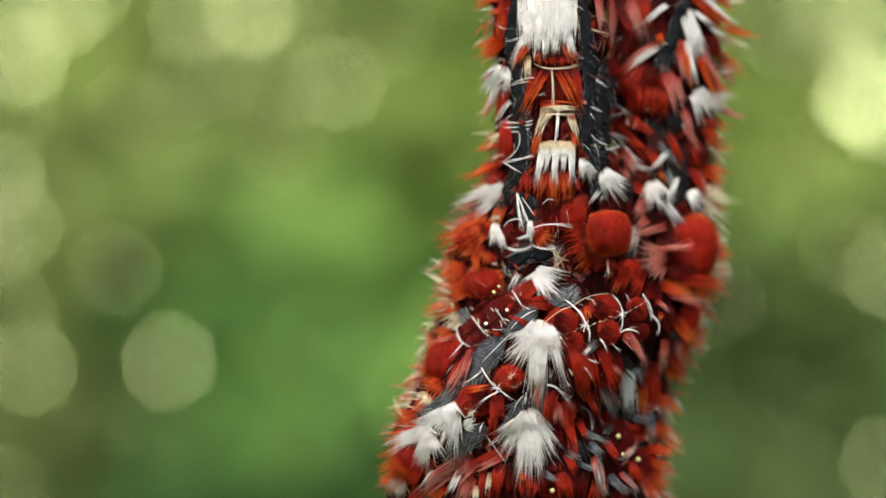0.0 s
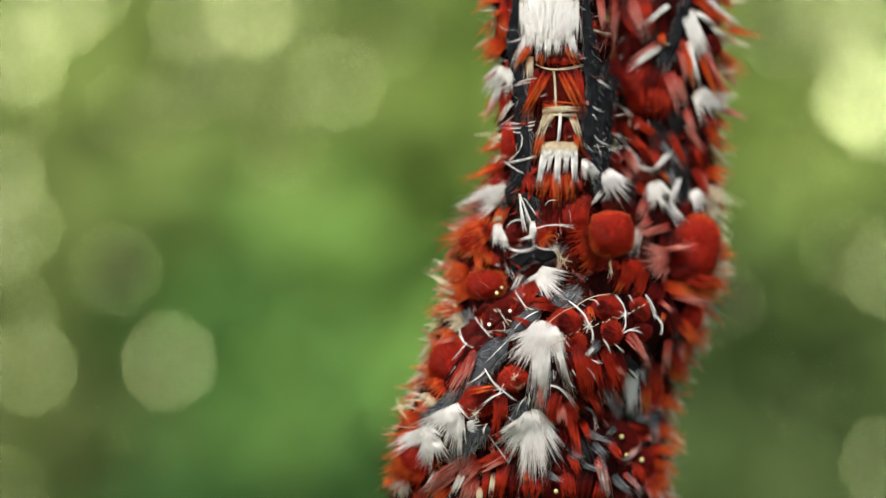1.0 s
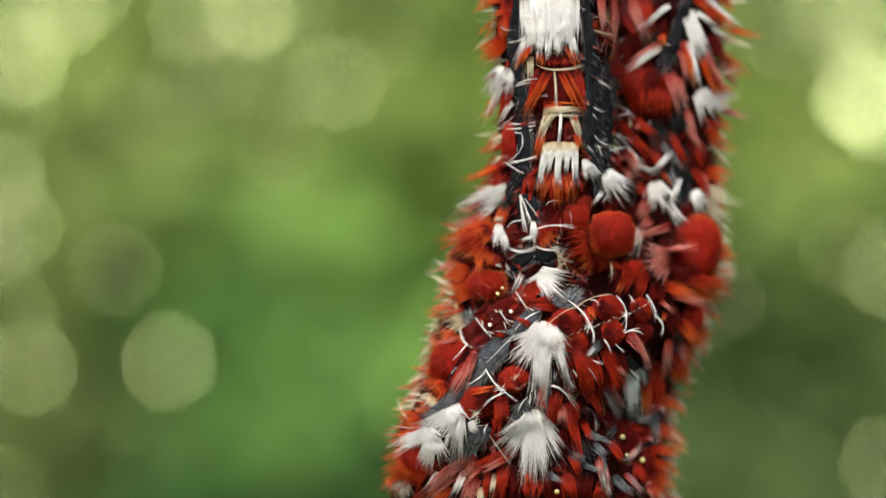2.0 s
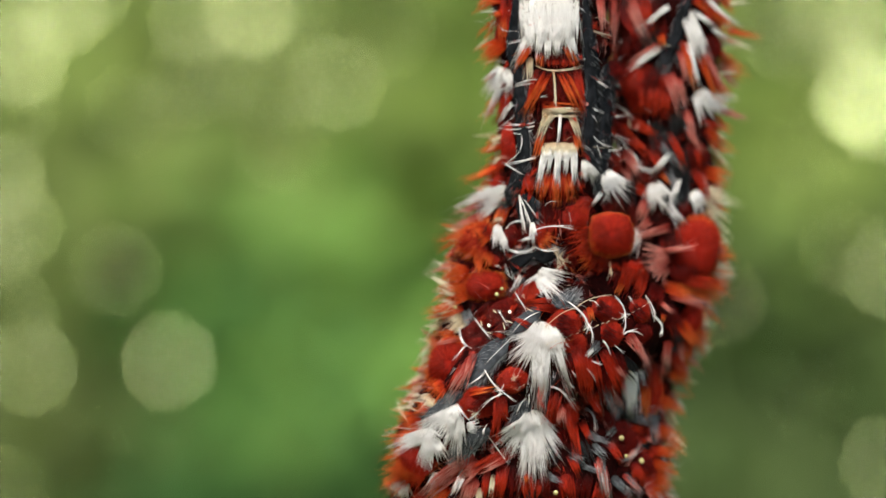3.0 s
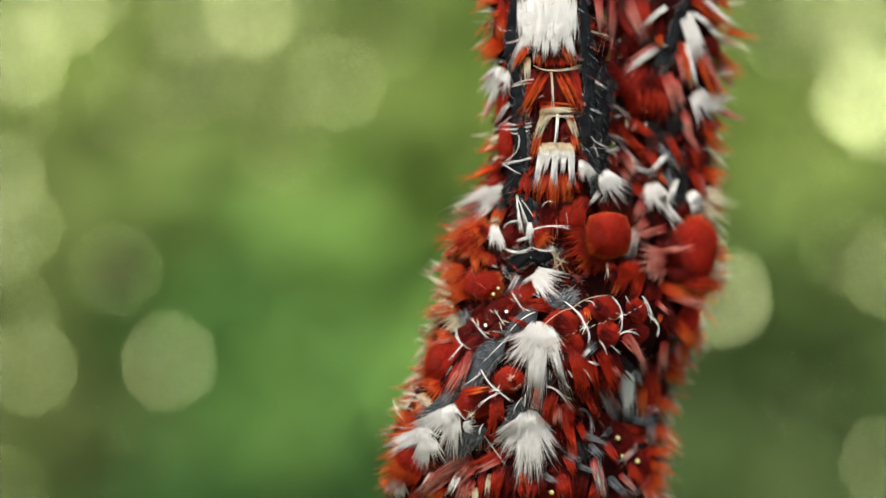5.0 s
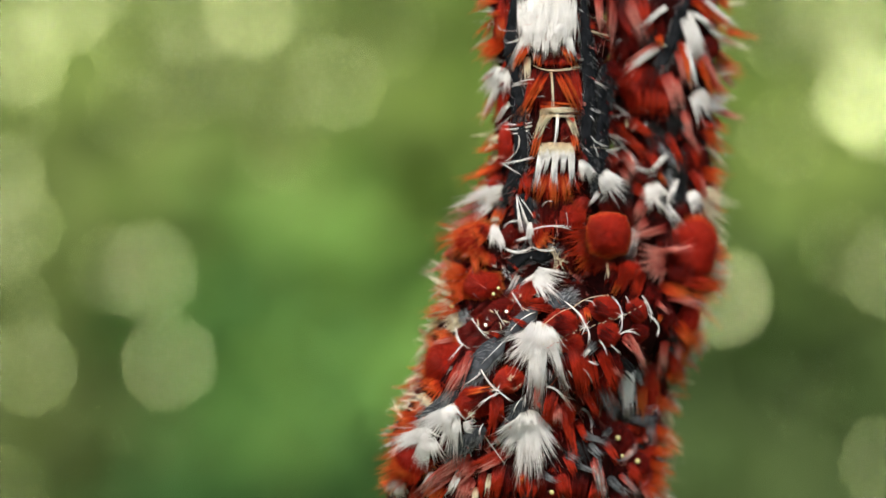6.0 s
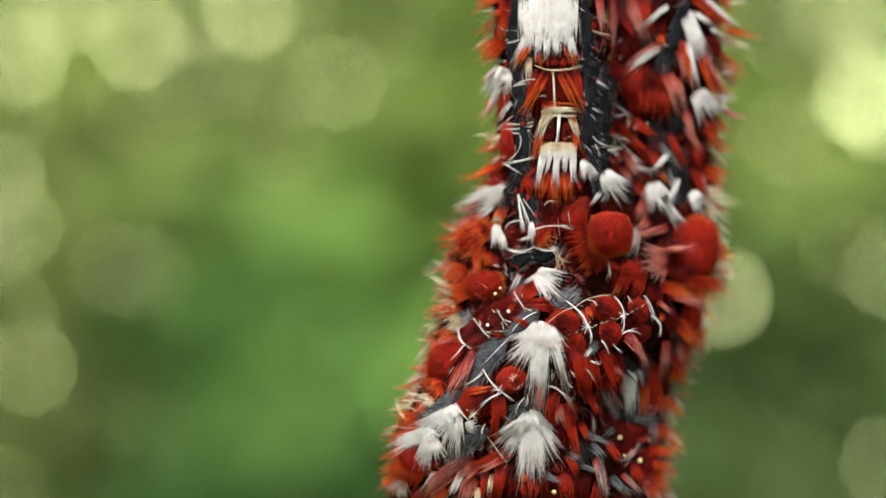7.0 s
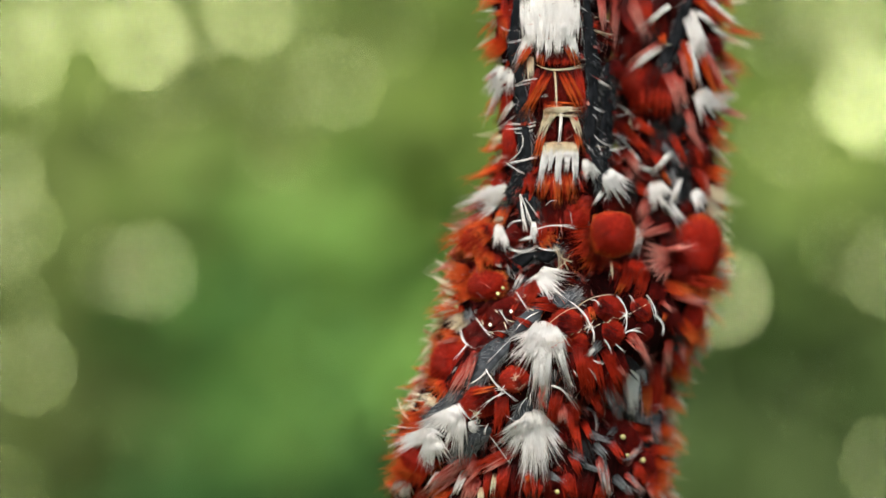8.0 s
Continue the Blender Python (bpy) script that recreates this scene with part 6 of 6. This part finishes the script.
lock("F", 13.43, -12.15, 14.97, -12.53, 0.41, 0.33, GREY, lift=0.6)
lock("F", 10.32, -13.83, 11.31, -14.74, 0.56, 0.40, GREY, lift=0.5)
lock("F", 11.81, -16.22, 13.06, -17.42, 0.65, 0.40, GREY, lift=0.5)
lock("F", 9.47, -15.20, 10.71, -15.66, 0.40, 0.24, GREY, lift=0.5)
lock("F", 14.57, -16.92, 15.15, -18.42, 0.66, 0.41, PINK, lift=0.4)
fan("F", 13.93, -15.61, 13.39, -16.95, 0.49, 20, 6, RED, lift=0.5)
lock("D", 8.66, -14.39, 9.30, -15.83, 0.64, 0.40, RED, lift=0.5)
lock("D", 7.02, -15.76, 7.99, -16.34, 0.48, 0.24, GREY, lift=0.7)
lock("D", 6.55, -16.17, 6.08, -17.49, 0.56, 0.40, RED, lift=0.6)

# yellow-warted one low down
lock("F", 9.09, -13.64, 9.88, -15.63, 1.61, 1.45, BLACK, lift=0.35)
lock("F", 8.66, -14.39, 9.63, -14.89, 0.48, 0.32, GREY, lift=0.5)
stripe("F", [(9.01, -14.04), (9.91, -14.46), (10.82, -15.54)], 1.21, nap=120)
pompom("F", 11.21, -12.39, 0.82, DARK_RED, long=1.3, turn=-30, flat=0.4)
stripe("F", [(9.58, -12.54), (10.27, -13.63), (11.62, -13.94)], 0.65, nap=120)
lock("F", 10.70, -10.74, 11.54, -12.40, 0.66, 0.25, RED, lift=0.7)
lock("F", 10.99, -9.27, 12.12, -11.58, 0.56, 0.32, GREY, lift=0.6)
bristle("F", 11.10, -9.53, 12.15, -10.21, 12.21, -10.94, thick=0.08, lift=0.6)
lock("F", 11.82, -10.70, 12.44, -12.31, 0.41, 0.25, PINK, lift=0.6)
lock("F", 12.54, -10.69, 12.10, -12.47, 0.58, 0.41, GREY, lift=0.6)
lock("F", 11.84, -7.96, 12.61, -9.01, 0.40, 0.24, PINK, lift=0.6)
lock("F", 13.27, -8.54, 13.36, -11.75, 1.05, 0.81, WHITE, lift=0.5)
lock("F", 14.23, -8.73, 14.39, -9.89, 0.33, 0.17, WHITE, lift=0.5)
lock("F", 12.95, -11.34, 13.52, -12.16, 1.07, 0.99, BLACK, lift=0.5)
stripe("F", [(12.64, -11.94), (13.89, -12.11), (15.10, -12.40)], 0.83, nap=120)
lock("F", 15.15, -8.24, 15.43, -10.74, 0.99, 0.83, RED, lift=0.5)
pompom("F", 15.00, -10.57, 0.75, RED, long=1.9, turn=82, flat=0.5, rim=ORANGE)
lock("F", 14.56, -9.47, 14.44, -12.34, 0.74, 0.50, ORANGE, lift=0.6)
fan("F", 15.63, -10.77, 17.45, -12.18, 0.67, 10, 6, ORANGE, lift=0.3)
fan("F", 15.45, -12.92, 17.26, -14.27, 0.66, 8, 6, ORANGE, lift=0.3)
lock("F", 15.16, -12.22, 15.24, -13.88, 0.58, 0.41, GREY, lift=0.5)
pompom("F", 12.68, -13.70, 1.06, DARK_RED, long=1.25, turn=-60, flat=0.35)
wart("F", 12.57, -13.47, 0.18, YELLOW, lift=0.8)
lock("F", 11.59, -13.74, 12.50, -15.05, 0.57, 0.32, RED, lift=0.7)
lock("F", 12.92, -12.64, 14.27, -13.07, 0.41, 0.25, RED, lift=0.6)
bristle("F", 11.74, -13.00, 12.13, -12.75, 12.60, -12.55, thick=0.12, mat=GREY, lift=0.6)
bristle("F", 12.00, -14.55, 12.86, -15.09, 13.92, -14.12, thick=0.12, mat=GREY, lift=0.6)
wart("F", 12.86, -14.73, 0.13, YELLOW, lift=0.7)
pompom("F", 14.04, -15.48, 0.90, DARK_RED, long=1.2, turn=-50, flat=0.35)
wart("F", 14.06, -15.21, 0.18, YELLOW, lift=0.75)
lock("F", 13.39, -15.31, 14.37, -16.79, 0.65, 0.33, RED, lift=0.6)
lock("F", 14.27, -13.82, 14.79, -14.42, 0.58, 0.41, BLACK, lift=0.5)
lock("F", 14.71, -14.50, 15.62, -14.92, 0.83, 0.58, RED, lift=0.4)
fan("F", 15.08, -14.62, 17.34, -15.02, 0.58, 7, 6, ORANGE, lift=0.3)
fan("F", 14.89, -15.43, 17.07, -16.44, 0.66, 8, 6, ORANGE, lift=0.3)
fan("F", 14.98, -16.42, 17.16, -17.54, 0.66, 8, 6, ORANGE, lift=0.3)
fan("F", 14.68, -17.11, 16.65, -18.63, 0.74, 10, 6, ORANGE, lift=0.3)
lock("F", 15.15, -17.34, 16.04, -18.76, 0.41, 0.21, WHITE, lift=0.4)
lock("F", 14.68, -16.04, 15.15, -17.75, 0.91, 0.74, RED, lift=0.4)
stripe("F", [(11.17, -14.77), (12.01, -16.03), (13.43, -17.24)], 1.23, nap=160)
lock("F", 10.96, -14.71, 11.24, -17.42, 0.48, 0.40, GREY, lift=0.6)
lock("F", 11.21, -15.28, 11.40, -17.26, 0.24, 0.12, PINK, lift=0.6)
lock("F", 12.85, -16.06, 13.92, -17.40, 0.37, 0.16, GREY, lift=0.6)
lock("F", 11.14, -16.51, 10.78, -18.19, 1.05, 0.97, RED, lift=0.4)
lock("F", 12.44, -17.04, 12.93, -18.45, 1.22, 1.06, DARK_RED, lift=0.4)
lock("F", 9.80, -15.62, 9.51, -17.93, 1.20, 1.04, DARK_RED, lift=0.4)


def motions():
    """The breeze rocks the twig with all that sits on it: seconds, millimetres across, millimetres up."""
    sway = [
        (0, 0.08, -0.07), (0.1, 0.34, -0.17), (0.2, 0.36, -0.17), (0.3, 0.30, -0.17), (0.4, 0.06, -0.05), (0.5, -0.16, 0.01), (0.6, -0.26, 0.07), (0.7, -0.20, 0.09),
        (0.8, -0.06, 0.04), (0.9, 0.12, -0.07), (1, 0.28, -0.15), (1.1, 0.36, -0.19), (1.2, 0.38, -0.19), (1.3, 0.22, -0.17), (1.4, -0.08, -0.01), (1.5, -0.20, 0.07),
        (1.6, -0.16, 0.09), (1.7, -0.04, 0.05), (1.85, 0.16, -0.07), (2.05, 0.34, -0.19), (2.25, 0.18, -0.15), (2.45, -0.10, -0.03), (2.6, -0.06, -0.01), (2.8, 0.24, -0.11),
        (2.9, 0.34, -0.19), (3, 0.27, -0.23), (3.1, 0.11, -0.17), (3.2, 0.00, -0.11), (3.3, -0.07, -0.07), (3.4, -0.08, -0.03), (3.5, 0.00, -0.00), (3.6, 0.16, -0.03),
        (3.7, 0.28, -0.08), (3.8, 0.32, -0.15), (3.9, 0.26, -0.17), (4, 0.19, -0.15), (4.1, 0.04, -0.12), (4.2, -0.05, -0.09), (4.3, 0.00, -0.04), (4.4, 0.11, -0.03),
        (4.5, 0.20, -0.04), (4.6, 0.28, -0.08), (4.7, 0.28, -0.15), (4.85, 0.18, -0.21), (5.05, 0.02, -0.17), (5.2, 0.06, -0.09), (5.4, 0.22, -0.07), (5.6, 0.27, -0.17),
        (5.8, 0.16, -0.23), (5.9, 0.08, -0.23), (6, 0.05, -0.19), (6.1, 0.12, -0.15), (6.2, 0.20, -0.11), (6.3, 0.28, -0.07), (6.4, 0.29, -0.05), (6.5, 0.28, -0.08),
        (6.6, 0.23, -0.14), (6.7, 0.14, -0.17), (6.8, 0.11, -0.19), (6.9, 0.12, -0.19), (7, 0.18, -0.19), (7.1, 0.28, -0.15), (7.2, 0.36, -0.12), (7.3, 0.40, -0.11),
        (7.4, 0.40, -0.12), (7.5, 0.35, -0.15), (7.6, 0.24, -0.17), (7.7, 0.15, -0.19), (7.8, 0.19, -0.19), (7.9, 0.28, -0.19), (8, 0.35, -0.19),
    ]
    for thing in SWAYING:
        place = Matrix.Translation((thing.location.x, thing.location.y, thing.location.z - HIGH))
        walk(thing, [(t, pose(dx * MM, 0, HIGH + dz * MM, 0, -1.0 * dx, 0) @ place) for t, dx, dz in sway])

    for leaf, rows in BLOWN:
        base = leaf.location.copy()
        walk(leaf, [(t, pose(base.x + dx, base.y, base.z, 0, 0, dx * 600)) for t, dx in rows])


motions()
